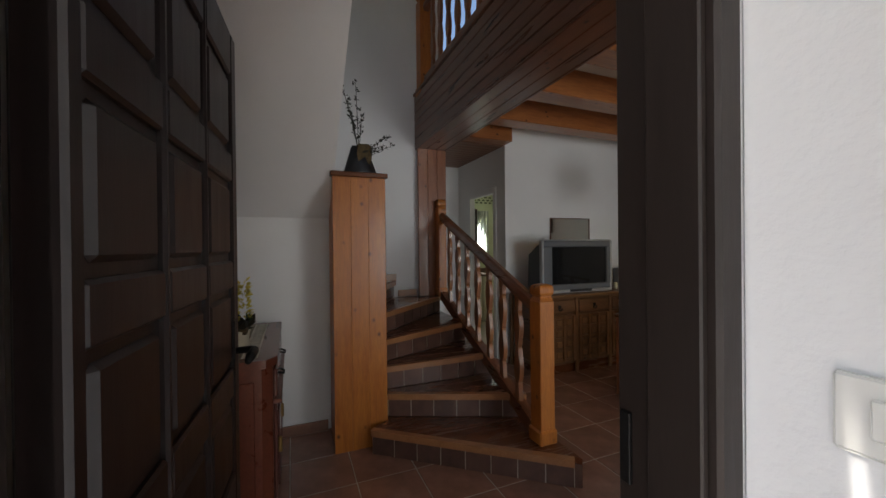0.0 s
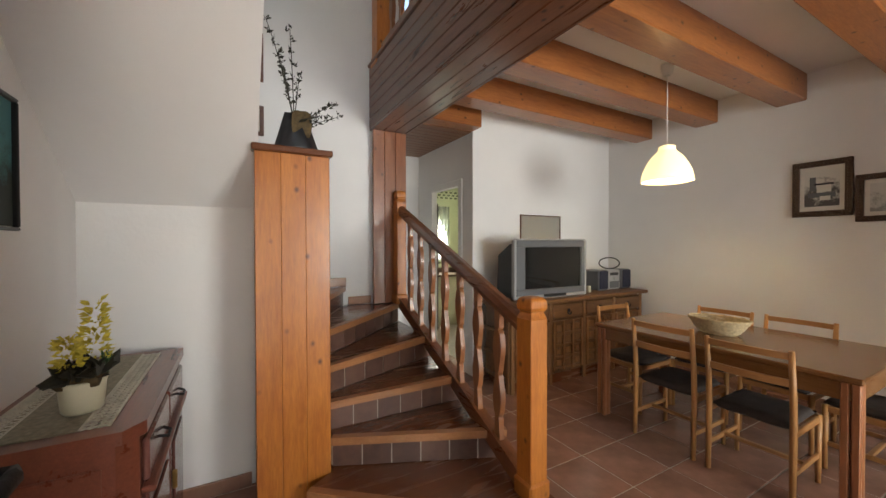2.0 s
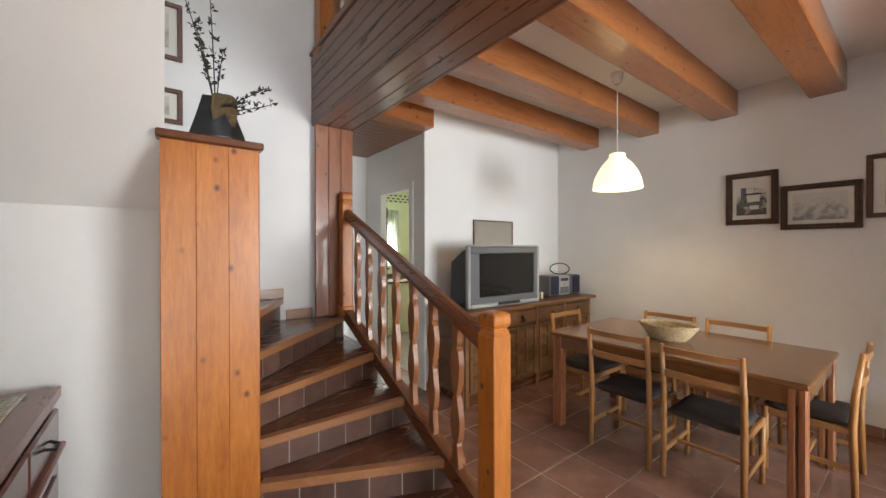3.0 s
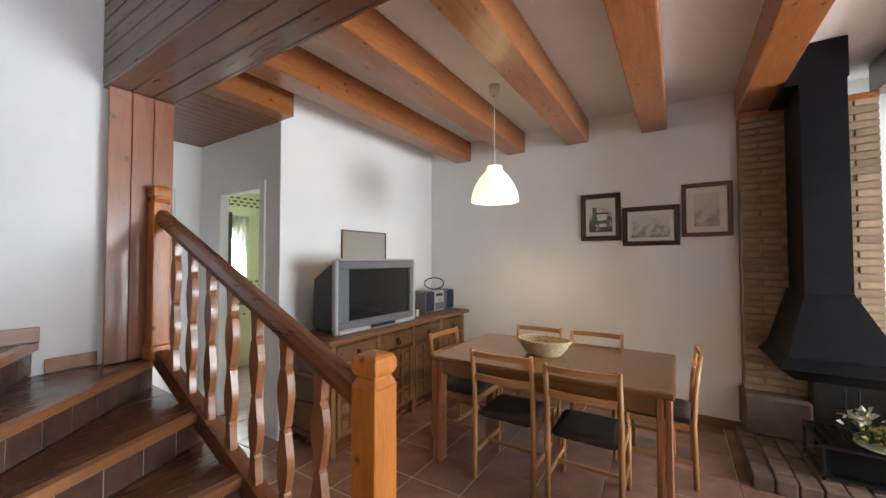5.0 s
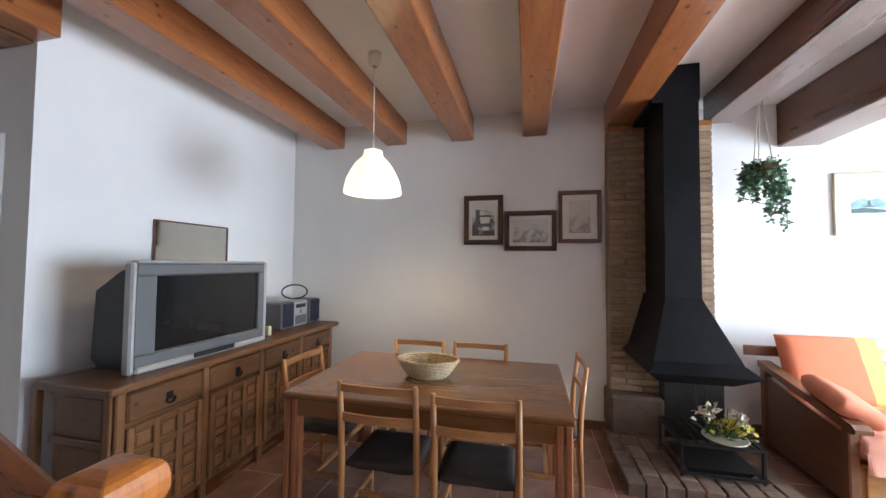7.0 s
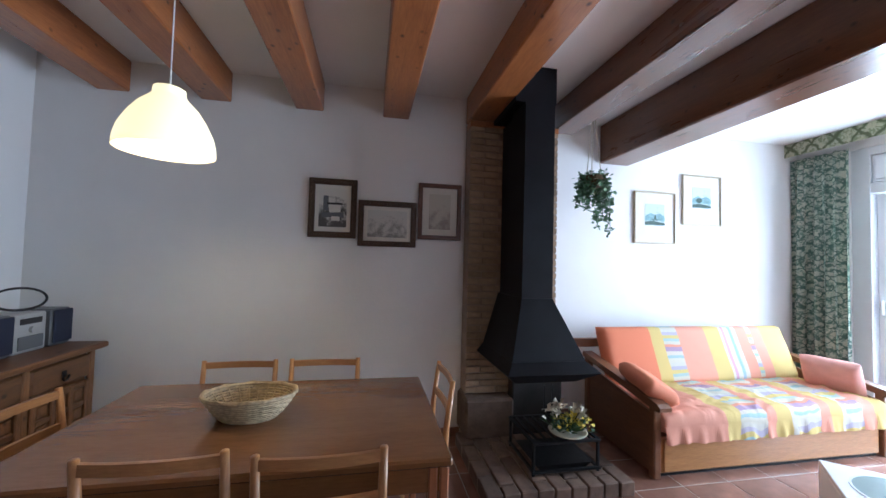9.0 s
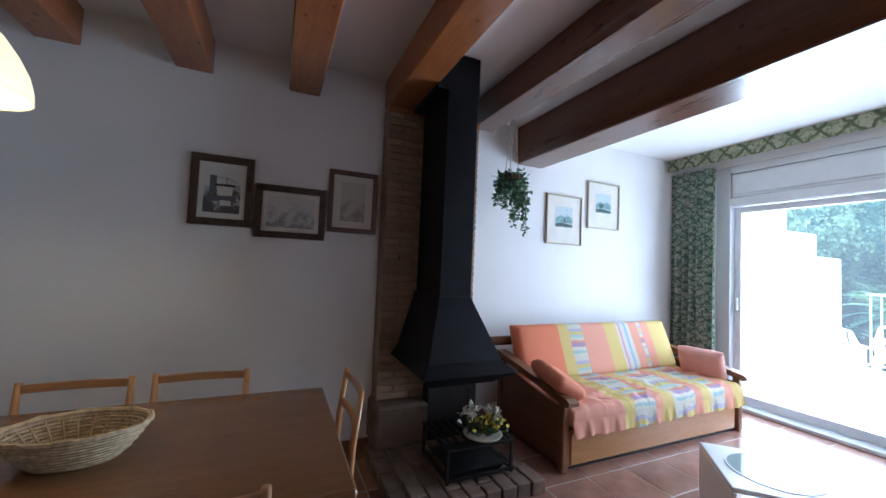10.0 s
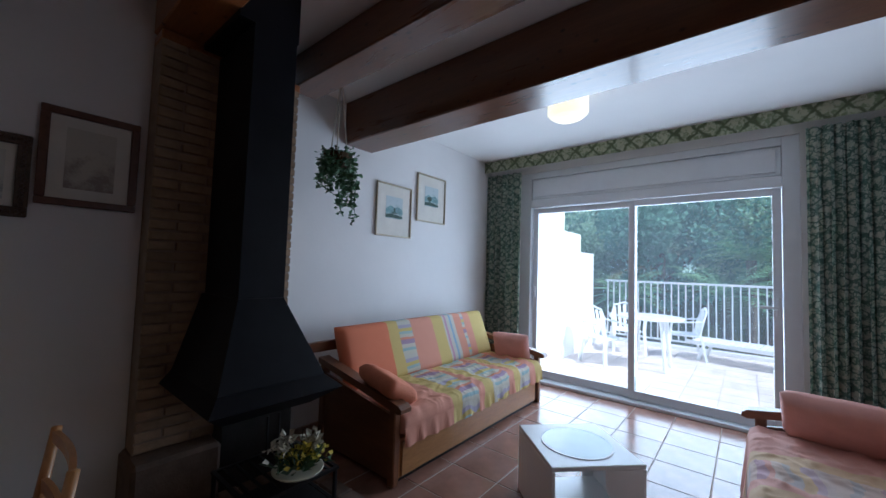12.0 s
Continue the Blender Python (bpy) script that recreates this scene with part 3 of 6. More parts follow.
# door casing of the kitchen doorway
casing = structure("door_kitchen_frame", merge(box(3.935, 4.012, 6.36, 6.43, 0, 2.12, 0.004), box(3.935, 4.012, 7.06, 7.13, 0, 2.12, 0.004), box(3.935, 4.012, 6.43, 7.06, 2.05, 2.12, 0.004)), "plaster", "white painted casing of the kitchen doorway")

# beams, each running from the stair landing or wall to the east wall
BEAMS = [(3.2, 6.139, 5.565), (3.2, 6.139, 4.875), (3.2, 6.139, 4.19), (3.2, 6.139, 3.50), (3.2, 6.12, 2.79)]
for x0, x1, y in BEAMS:
    ob = structure("ceiling_beam", box(x0, x1, y, y + 0.215, 2.655, TOP - 0.001, 0.008), "beam", "orange varnished solid timber ceiling beam")
# these two beams take the brown with shade in its colour
structure("ceiling_beam", box(2.55, 6.12, 2.00, 2.215, 2.655, TOP - 0.001, 0.008), "beam_shaded", "timber ceiling beam with shade toned into its brown")
structure("ceiling_beam", box(2.55, 6.399, 1.21, 1.53, 2.50, TOP - 0.001, 0.01), "beam_shaded", "main timber beam between dining and living room, shade toned into brown")
structure("ceiling_beam", box(3.2, 3.949, 5.99, 6.158, 2.58, TOP - 0.001, 0.006), "beam", "short varnished beam at the hall opening")

# landing edge: a boarded box beam with boards running along it
landing = structure("landing_edge", box(2.885, 3.185, 2.86, 6.268, 2.475, 3.0), "fascia", "brown boarded edge of the upstairs landing")
for k in range(6):
    z = 2.475 + k * 0.092
    part("board", box(2.865, 2.885, 2.862, 6.262, z + 0.002, z + 0.088, 0.004), "fascia", landing)
for k in range(3):
    x = 2.868 + k * 0.108
    part("board", box(x, x + 0.104, 2.862, 6.262, 2.455, 2.475, 0.004), "fascia", landing)
part("trim", box(3.186, 3.21, 2.862, 6.262, 2.45, 2.52, 0.006), "fascia", landing)
part("trim", box(2.85, 2.90, 2.862, 6.262, 3.03, 3.06, 0.006), "fascia", landing)
structure("floor_upstairs", box(3.187, 3.19, 2.86, 6.16, 2.9, 3.0), "fascia", "edge of the upstairs floor")
wall_post = structure("stair_post", box(2.895, 3.185, 6.20, 6.268, 0.86, 2.454), "post", "broad boarded timber post between stairs and hall")
for k in range(3):
    x = 2.875 + k * 0.1085
    part("board", box(x, x + 0.1065, 6.178, 6.2, 0.853, 2.453, 0.003), "post", wall_post)

# skirtings
def skirting(name, runs):
    top = structure(name, merge(*[box(a, b, c, d, 0.0, 0.072) for a, b, c, d in runs]), "grout", "terracotta tile skirting")
    for a, b, c, d in runs:
        along_x = (b - a) > (d - c)
        n = max(1, round((b - a if along_x else d - c) / 0.33))
        for k in range(n):
            if along_x:
                u0, u1 = a + (b - a) * k / n, a + (b - a) * (k + 1) / n
                part("tile", box(u0 + 0.002, u1 - 0.002, c - 0.004, d + 0.003, 0, 0.075, 0.002), "skirt", top)
            else:
                u0, u1 = c + (d - c) * k / n, c + (d - c) * (k + 1) / n
                part("tile", box(a - 0.004, b + 0.003, u0 + 0.002, u1 - 0.002, 0, 0.075, 0.002), "skirt", top)


skirting("baseboard", [(3.96, 6.128, 6.148, 6.157), (6.126, 6.136, 3.0, 6.14), (1.11, 1.845, 5.325, 5.337), (6.386, 6.397, -0.97, 2.1), (1.103, 1.112, 2.87, 5.3), (2.56, 2.57, -0.97, 2.7)])

# ---- staircase ----
NOSE = [((2.07, 4.84), (3.06, 4.03)), ((2.22, 4.97), (3.115, 4.57)), ((2.22, 5.04), (3.115, 5.04)), ((2.22, 5.14), (3.115, 5.51)), ((2.22, 5.28), (3.115, 6.13)), ((2.2, 5.40), (2.64, 6.265)), ((2.02, 5.345), (2.02, 6.265))]
RISE = 0.17
stairs = thing("staircase", (2.6, 4.8, 0), "winding staircase with dark wooden treads, orange nosings and dark tiled risers", "stairs")


def local(bm, ob):
    bm.transform(ob.matrix_basis.inverted())
    return bm


def shrink(L, R, d):
    L, R = Vector(L), Vector(R)
    n = Vector((-(R - L).y, (R - L).x)).normalized()
    return L + n * d, R + n * d


for k, (L, R) in enumerate(NOSE):
    z = RISE * (k + 1)
    back = [(1.872, 6.265), (1.872, 5.345), (2.215, 5.345), (2.215, 5.30)] if k < 5 else [(1.872, 6.265), (1.872, 5.345)]
    far = [(3.115, 6.265)] if k < 5 else []
    if k == 0:
        far, back = [(3.115, 4.03), (3.115, 6.265)], [(1.872, 6.265), (1.872, 5.345), (2.225, 5.345), (2.225, 4.955)]
    if k == 6:
        back = [(1.872, 6.265), (1.872, 5.345)]
    a, b = shrink(L, R, 0.03)
    body = prism([tuple(a), tuple(b)] + far + back, z - RISE + 0.001, z - 0.036)
    part("step_body", local(body, stairs), "plaster" if k else "riser_tile", stairs, "white plastered body of a step" if k else "dark tiled end of the lowest step")
    a, b = shrink(L, R, 0.045)
    part("tread", local(prism([tuple(a), tuple(b)] + far + back, z - 0.036, z - 0.002), stairs), "tread", stairs, "dark varnished tread")
    a, b = Vector(L), Vector(R)
    c, d = shrink(L, R, 0.045)
    nose = prism([tuple(a), tuple(b), tuple(d), tuple(c)], z - 0.042, z)
    part("nosing", local(nose, stairs), "nosing", stairs, "worn orange wooden nosing")
    a, b = shrink(L, R, 0.03)
    n = max(2, round((b - a).length / 0.155))
    for i in range(n):
        p, q = a.lerp(b, (i + 0.02) / n), a.lerp(b, (i + 0.98) / n)
        nn = Vector((-(q - p).y, (q - p).x)).normalized() * 0.007
        t = prism([tuple(p - nn), tuple(q - nn), tuple(q), tuple(p)], z - RISE + 0.003, z - 0.045)
        part("riser_tile", local(t, stairs), "riser_tile", stairs)
part("grout_joints", local(merge(*[prism([tuple(shrink(L, R, 0.0262)[0]), tuple(shrink(L, R, 0.0262)[1]), tuple(shrink(L, R, 0.03)[1]), tuple(shrink(L, R, 0.03)[0])], RISE * k + 0.002, RISE * k + 0.125) for k, (L, R) in enumerate(NOSE)]), stairs), "grout", stairs, "pale joints between the riser tiles")
part("wall_skirting", local(merge(box(2.66, 2.87, 6.252, 6.264, 0.852, 0.925, 0.002), box(2.03, 2.64, 6.252, 6.264, 1.022, 1.10, 0.002)), stairs), "nosing", stairs, "brown skirting above the treads")


def newel(parent, x, y, z0, z1, s=0.105):
    h = s / 2
    m = Matrix.Translation((x, y, 0))
    shaft = box(-h, h, -h, h, z0, z1 - 0.105, 0.004)
    part("newel_shaft", moved(shaft, m), "pine", parent, "square orange newel post")
    part("newel_base", moved(box(-h - 0.012, h + 0.012, -h - 0.012, h + 0.012, z0, z0 + 0.09, 0.01), m), "pine", parent)
    prof = [(h * 0.98, z1 - 0.105), (h * 0.78, z1 - 0.082), (h * 0.78, z1 - 0.074), (h * 0.93, z1 - 0.066), (h * 1.0, z1 - 0.054), (h * 1.0, z1 - 0.038), (h * 0.97, z1 - 0.026), (h * 0.90, z1 - 0.016), (h * 0.78, z1 - 0.009), (h * 0.62, z1 - 0.005), (h * 0.3, z1 - 0.001), (0.004, z1)]
    head = bmesh.new()
    rings = []
    for r, z in prof:
        c = r * 0.94
        rings.append([head.verts.new((a, b, z)) for a, b in ((r, -c), (r, c), (c, r), (-c, r), (-r, c), (-r, -c), (-c, -r), (c, -r))])
    for A, B in zip(rings, rings[1:]):
        for i in range(8):
            head.faces.new((A[i], A[(i + 1) % 8], B[(i + 1) % 8], B[i]))
    head.faces.new(rings[0][::-1])
    head.faces.new(rings[-1])
    part("newel_cap", moved(head, m), "pine", parent, "square varnished newel cap with a rounded top")


def baluster_mesh(h):
    """A flat sawn baluster: waisted and notched outline."""
    prof = []
    for k in range(61):
        t = k / 60
        w = 0.0285 - 0.0095 * math.cos(2 * math.pi * (t - 0.5) * 2.6) * (1 - abs(2 * t - 1) ** 6)
        for c in (0.17, 0.5, 0.83):
            w -= 0.009 * math.exp(-((t - c) / 0.013) ** 2)
        prof.append((t, w))
    poly = [(w, t * h) for t, w in prof] + [(-w, t * h) for t, w in prof[::-1]]
    return prism(poly, -0.016, 0.016, "x")


def balustrade(name, A, B, low, rail, n, label, drop=0.0):
    """Sloping balustrade between two feet; low and rail are heights of the bottom and hand rail at A and B."""
    A, B = Vector(A), Vector(B)
    ob = thing(name, (0, 0, 0), label, "railing")
    d = (B - A).normalized()
    turn = Matrix.Rotation(math.atan2(-d.x, d.y), 4, "Z")
    L = (B - A).length
    for nm, (za, zb), prof in (("handrail", rail, [(-0.026, -0.055), (0.026, -0.055), (0.036, -0.02), (0.031, 0.02), (0.015, 0.034), (-0.015, 0.034), (-0.031, 0.02), (-0.036, -0.02)]), ("bottom_rail", low, [(-0.032, -0.05), (0.032, -0.05), (0.032, 0.045), (-0.032, 0.045)])):
        bm = bmesh.new()
        e = [[bm.verts.new((x, y, z + zz)) for x, zz in prof] for y, z in ((0, za), (L, zb))]
        k = len(prof)
        bm.faces.new(e[0][::-1])
        bm.faces.new(e[1])
        for i in range(k):
            bm.faces.new((e[0][i], e[0][(i + 1) % k], e[1][(i + 1) % k], e[1][i]))
        part(nm, moved(bm, Matrix.Translation((A.x, A.y, 0)) @ turn), "rail", ob, "brown varnished " + nm.replace("_", " "))
    h = (rail[0] + rail[1]) / 2 - (low[0] + low[1]) / 2 - 0.08
    slope_l, slope_r = (low[1] - low[0]) / L, (rail[1] - rail[0]) / L
    first = part("baluster", baluster_mesh(h), "baluster", ob, "flat sawn varnished baluster")
    for i in range(n):
        s = L * (i + 1) / (n + 1)
        z0, z1 = low[0] + slope_l * s + 0.035, rail[0] + slope_r * s - 0.045
        m = Matrix.Translation((A.x + d.x * s, A.y + d.y * s, z0)) @ turn @ Matrix.Diagonal((1, 1, (z1 - z0) / h, 1))
        if i == 0:
            first.matrix_basis = m
        else:
            tagged(share("baluster", first.data, ob, m), "flat sawn varnished baluster")
    return ob


rail = balustrade("stair_railing", (3.03, 4.325), (3.11, 6.08), (0.21, 0.87), (1.01, 1.72), 7, "brown varnished wooden stair railing with flat sawn balusters and newel posts")
newel(rail, 3.03, 4.275, RISE, 1.15)
newel(rail, 3.105, 6.115, 0.85, 1.90, 0.09)
upper = balustrade("landing_railing", (2.94, 2.90), (2.94, 6.06), (3.13, 3.13), (3.92, 3.92), 15, "brown varnished wooden landing railing with flat sawn balusters")
newel(upper, 2.94, 6.12, 3.0, 4.10, 0.14)

# ---- brick chimney breast ----
breast = structure("chimney_breast", box(6.012, 6.4, 2.205, 2.99, 0, 2.654), "mortar", "pale brick chimney breast behind the fireplace")
rng = random.Random(4)


def brick_mesh(w, d, h):
    me = bpy.data.meshes.new("brick")
    bm = box(0, d, 0, w, 0, h, 0.004)
    for v in bm.verts:
        v.co += Vector((noise.noise(v.co * 40) * 0.003, 0, noise.noise(v.co * 33) * 0.002))
    bmesh.ops.recalc_face_normals(bm, faces=bm.faces)
    bm.to_mesh(me)
    bm.free()
    me.materials.append(M["brick"])
    return me


kinds = {}
row, z = 0, 0.40
while z < 2.59:
    y = 2.20
    first = 0.135 if row % 2 else 0.27
    while y < 2.985:
        w = min(first if y == 2.20 else 0.268, 2.995 - y)
        if w > 0.03:
            key = round(w, 3)
            if key not in kinds:
                kinds[key] = brick_mesh(w - 0.01, 0.12, 0.044)
            share("brick", kinds[key], breast, Matrix.Translation((6.0 - rng.uniform(0, 0.008), y + 0.004, z)) @ Matrix.Rotation(rng.uniform(-0.008, 0.008), 4, "X"))
        y += w
    z += 0.0555
    row += 1
part("lintel", box(5.99, 6.4, 2.20, 2.995, 2.60, 2.652, 0.006), "beam", breast, "dark wooden plate under the beam")
part("plinth", box(5.86, 6.4, 2.62, 3.02, 0.085, 0.392, 0.02), "stone", breast, "pale rendered plinth beside the fire")
part("fire_back", box(5.90, 6.4, 2.19, 2.62, 0.085, 0.68, 0.01), "soot", breast, "soot-blackened fire back")

hearth = thing("hearth", (5.6, 2.55, 0), "low brick-paved hearth of brown stone bricks", "hearth")
part("hearth_core", local(box(5.20, 6.0, 2.09, 3.06, 0.0, 0.075), hearth), "mortar", hearth)
for j in range(9):
    edge = 5.175 - (0.104 if j % 2 else 0.0)
    for i in range(5):
        x0, x1 = max(5.175, edge + i * 0.208), min(6.0, edge + i * 0.208 + 0.198)
        y0 = 2.075 + j * 0.1105
        if x1 - x0 > 0.05:
            lean = rng.uniform(-0.004, 0.004)
            part("brick", local(box(x0 + lean, x1 + lean, y0, y0 + 0.102, 0.0 if (i == 0 or j in (0, 8)) else 0.07, 0.086 + rng.uniform(0, 0.010), 0.007), hearth), "stone", hearth)

# ---- front door ----
door_frame = structure("front_door_frame", merge(box(1.25, 1.33, 2.70, 2.90, 0, 2.16, 0.006), box(2.12, 2.172, 2.70, 2.87, 0, 2.16, 0.006), box(1.33, 2.12, 2.70, 2.87, 2.08, 2.16, 0.006), box(1.33, 1.35, 2.70, 2.80, 0, 2.08, 0.003), box(2.105, 2.12, 2.715, 2.80, 0, 2.08, 0.003), box(1.22, 1.25, 2.69, 2.715, 0, 2.19, 0.005)), "frame", "dark brown painted front door frame")
part("strike_plate", box(2.112, 2.1195, 2.838, 2.858, 0.98, 1.10, 0.001), "iron", door_frame, "worn metal strike plate")
swing = Matrix.Translation((1.345, 2.915, 0)) @ Matrix.Rotation(radians(-4.1), 4, "Z")
door = thing("front_door", swing, "dark brown panelled front door standing wide open", "door")
W, H = 0.86, 2.06
part("core", box(-0.012, 0.012, 0.0, W, 0.01, H, 0.0), "door", door)
cols = [(0.0, 0.035), (0.272, 0.292), (0.522, 0.54), (0.80, W)]
rows_z = [(0.01, 0.06), (0.265, 0.35), (0.595, 0.68), (0.925, 1.01), (1.26, 1.345), (1.59, 1.68), (1.925, H)]
for a, b in cols:
    part("stile", box(-0.026, 0.026, a, b, 0.01, H, 0.006), "door", door)
for a, b in rows_z:
    for (p, q), (r, s) in zip(cols, cols[1:]):
        part("rail", box(-0.025, 0.025, q, r, a, b, 0.006), "door", door)
for (p, q), (r, s) in zip(cols, cols[1:]):
    for (a, b), (c, d) in zip(rows_z, rows_z[1:]):
        if d - a > 0:
            part("panel", box(-0.023, 0.023, q + 0.02, r - 0.02, b + 0.02, c - 0.02, 0.010), "door", door)
for sx in (-1, 1):
    pl = part("handle_plate", box(sx * 0.026 - 0.004, sx * 0.026 + 0.004, 0.785, 0.825, 0.93, 1.16, 0.003), "iron", door, "black iron handle plate")
    part("handle", tube([(sx * 0.03, 0.805, 1.06), (sx * 0.075, 0.805, 1.062), (sx * 0.085, 0.78, 1.064), (sx * 0.082, 0.74, 1.058), (sx * 0.08, 0.70, 1.05)], [0.011, 0.011, 0.013, 0.015, 0.009]), "iron", door, "black forged iron door handle", smooth=True)
switch = thing("light_switch", Matrix.Translation((2.189, 2.555, 1.187)) @ Matrix.Rotation(radians(-90), 4, "Z") @ Matrix.Diagonal((0.5, 1, 0.76, 1)), "white plastic switch on the outside wall", "switch")
part("plate", box(-0.12, 0.09, -0.008, 0, -0.06, 0.06, 0.006), "socket", switch)
part("button", box(-0.055, 0.03, -0.013, -0.008, -0.03, 0.03, 0.004), "socket", switch)

# ---- terrace window ----
window = structure("window_terrace", box(3.32, 5.78, -1.14, -1.00, 2.24, 2.34, 0.004), "alu", "white aluminium sliding terrace window with a shutter box")
part("jamb", box(3.20, 3.32, -1.14, -1.00, 0.0, 2.70, 0.004), "alu", window)
part("jamb", box(5.78, 5.93, -1.14, -1.00, 0.0, 2.70, 0.004), "alu", window)
part("head", box(3.32, 5.78, -1.14, -1.00, 2.62, 2.70, 0.004), "alu", window)
part("track", box(3.32, 5.78, -1.16, -0.92, 0.0, 0.035, 0.004), "alu", window)
part("shutter_box", box(3.325, 5.775, -1.12, -1.012, 2.345, 2.615, 0.006), "alu", window, "white shutter box panel")
part("shutter_box_lid", box(3.36, 5.74, -1.013, -0.995, 2.375, 2.59, 0.004), "alu", window)


def sash(x0, x1, y, handle_x):
    s = part("sash", merge(box(x0, x0 + 0.065, y - 0.02, y + 0.02, 0.04, 2.235, 0.004), box(x1 - 0.065, x1, y - 0.02, y + 0.02, 0.04, 2.235, 0.004), box(x0 + 0.065, x1 - 0.065, y - 0.02, y + 0.02, 0.04, 0.13, 0.004), box(x0 + 0.065, x1 - 0.065, y - 0.02, y + 0.02, 2.165, 2.235, 0.004)), "alu", window, "white aluminium sliding sash")
    g = part("pane", box(x0 + 0.066, x1 - 0.066, y - 0.003, y + 0.003, 0.131, 2.164), "glass", s, "clear glass pane")
    g.visible_shadow = False
    if handle_x > 5:
        part("handle", box(handle_x - 0.012, handle_x + 0.012, y + 0.02, y + 0.055, 1.06, 1.20, 0.006), "alu", s, "small white sash handle")
    else:
        part("handle_plate", box(handle_x - 0.014, handle_x + 0.014, y + 0.021, y + 0.03, 1.06, 1.22, 0.004), "alu", s)
        part("handle", merge(box(handle_x - 0.01, handle_x + 0.01, y + 0.031, y + 0.07, 1.13, 1.15, 0.004), box(handle_x - 0.01, handle_x + 0.13, y + 0.07, y + 0.085, 1.128, 1.152, 0.005)), "alu", s, "white lever handle")


sash(4.53, 5.775, -1.095, 5.74)
sash(3.325, 4.60, -1.045, 3.36)

# ---- terrace and distance ----
terrace = structure("terrace", box(1.0, 9.0, -5.6, -1.18, -0.3, -0.03), "terrace_bed", "tiled terrace outside the window")
for i in range(14):
    for j in range(12):
        x0, y0 = 2.4 + i * 0.36, -5.5 + j * 0.36
        part("tile", box(x0, x0 + 0.352, y0, y0 + 0.352, -0.03, -0.022), "terrace_tile", terrace)
structure("terrace_side_wall", merge(box(5.95, 6.15, -2.6, -1.18, -0.03, 2.45), box(5.95, 6.15, -3.4, -2.6, -0.03, 2.10), box(5.95, 6.15, -4.15, -3.4, -0.03, 1.78), box(5.95, 6.15, -5.0, -4.15, -0.03, 0.4)), "render_out", "white rendered terrace wall stepping down")
structure("porch_ground", box(-3, 2.35, -1.1, 2.71, -0.25, -0.03), "terrace_tile", "tiled porch in front of the door")
ground = bmesh.new()
bmesh.ops.create_circle(ground, cap_ends=True, segments=64, radius=1500, matrix=Matrix.Translation((0, 0, -3.2)))
structure("ground", ground, "ground", "dry open ground reaching the horizon")
structure("house_base", box(-3, 9, -5.6, 10, -3.2, -0.31), "render_out", "white base of the house")

fence = thing("terrace_fence", (4.2, -5.0, 0), "white painted metal terrace railing", "fence")
part("top_rail", local(box(1.2, 5.95, -5.02, -4.98, 1.23, 1.27, 0.004), fence), "white", fence)
part("kerb", local(box(1.2, 5.95, -5.06, -4.94, -0.03, 0.05, 0.01), fence), "render_out", fence)
part("low_rail", local(box(1.2, 5.95, -5.015, -4.985, 0.12, 0.15, 0.004), fence), "white", fence)
bar = part("bar", box(-0.011, 0.011, -0.011, 0.011, 0.151, 1.229), "white", fence)
for i in range(40):
    m = Matrix.Translation((1.3 + i * 0.118 - 4.2, 0, 0))
    if i == 0:
        bar.matrix_basis = m
    else:
        share("bar", bar.data, fence, m)


# ---- entry: tall cabinet, console, plants ----
cab = thing("tall_cabinet", (2.03, 4.96, 0), "tall narrow orange pine cabinet with a darker top beside the stairs", "cabinet")
part("carcass", box(-0.165, 0.17, 0.012, 0.36, 0.0, 1.865, 0.003), "pine", cab)
for k in range(3):
    x = -0.175 + k * 0.1185
    part("board", box(x, x + 0.1178, -0.012, 0.012, 0.0, 1.865, 0.0015), "pine", cab, "knotty orange pine board")
part("side_panel", box(0.171, 0.185, -0.008, 0.36, 0.0, 1.865, 0.003), "pine", cab)
part("top", box(-0.19, 0.20, -0.03, 0.37, 1.866, 1.90, 0.006), "tread", cab, "dark brown varnished top board")

rng = random.Random(11)


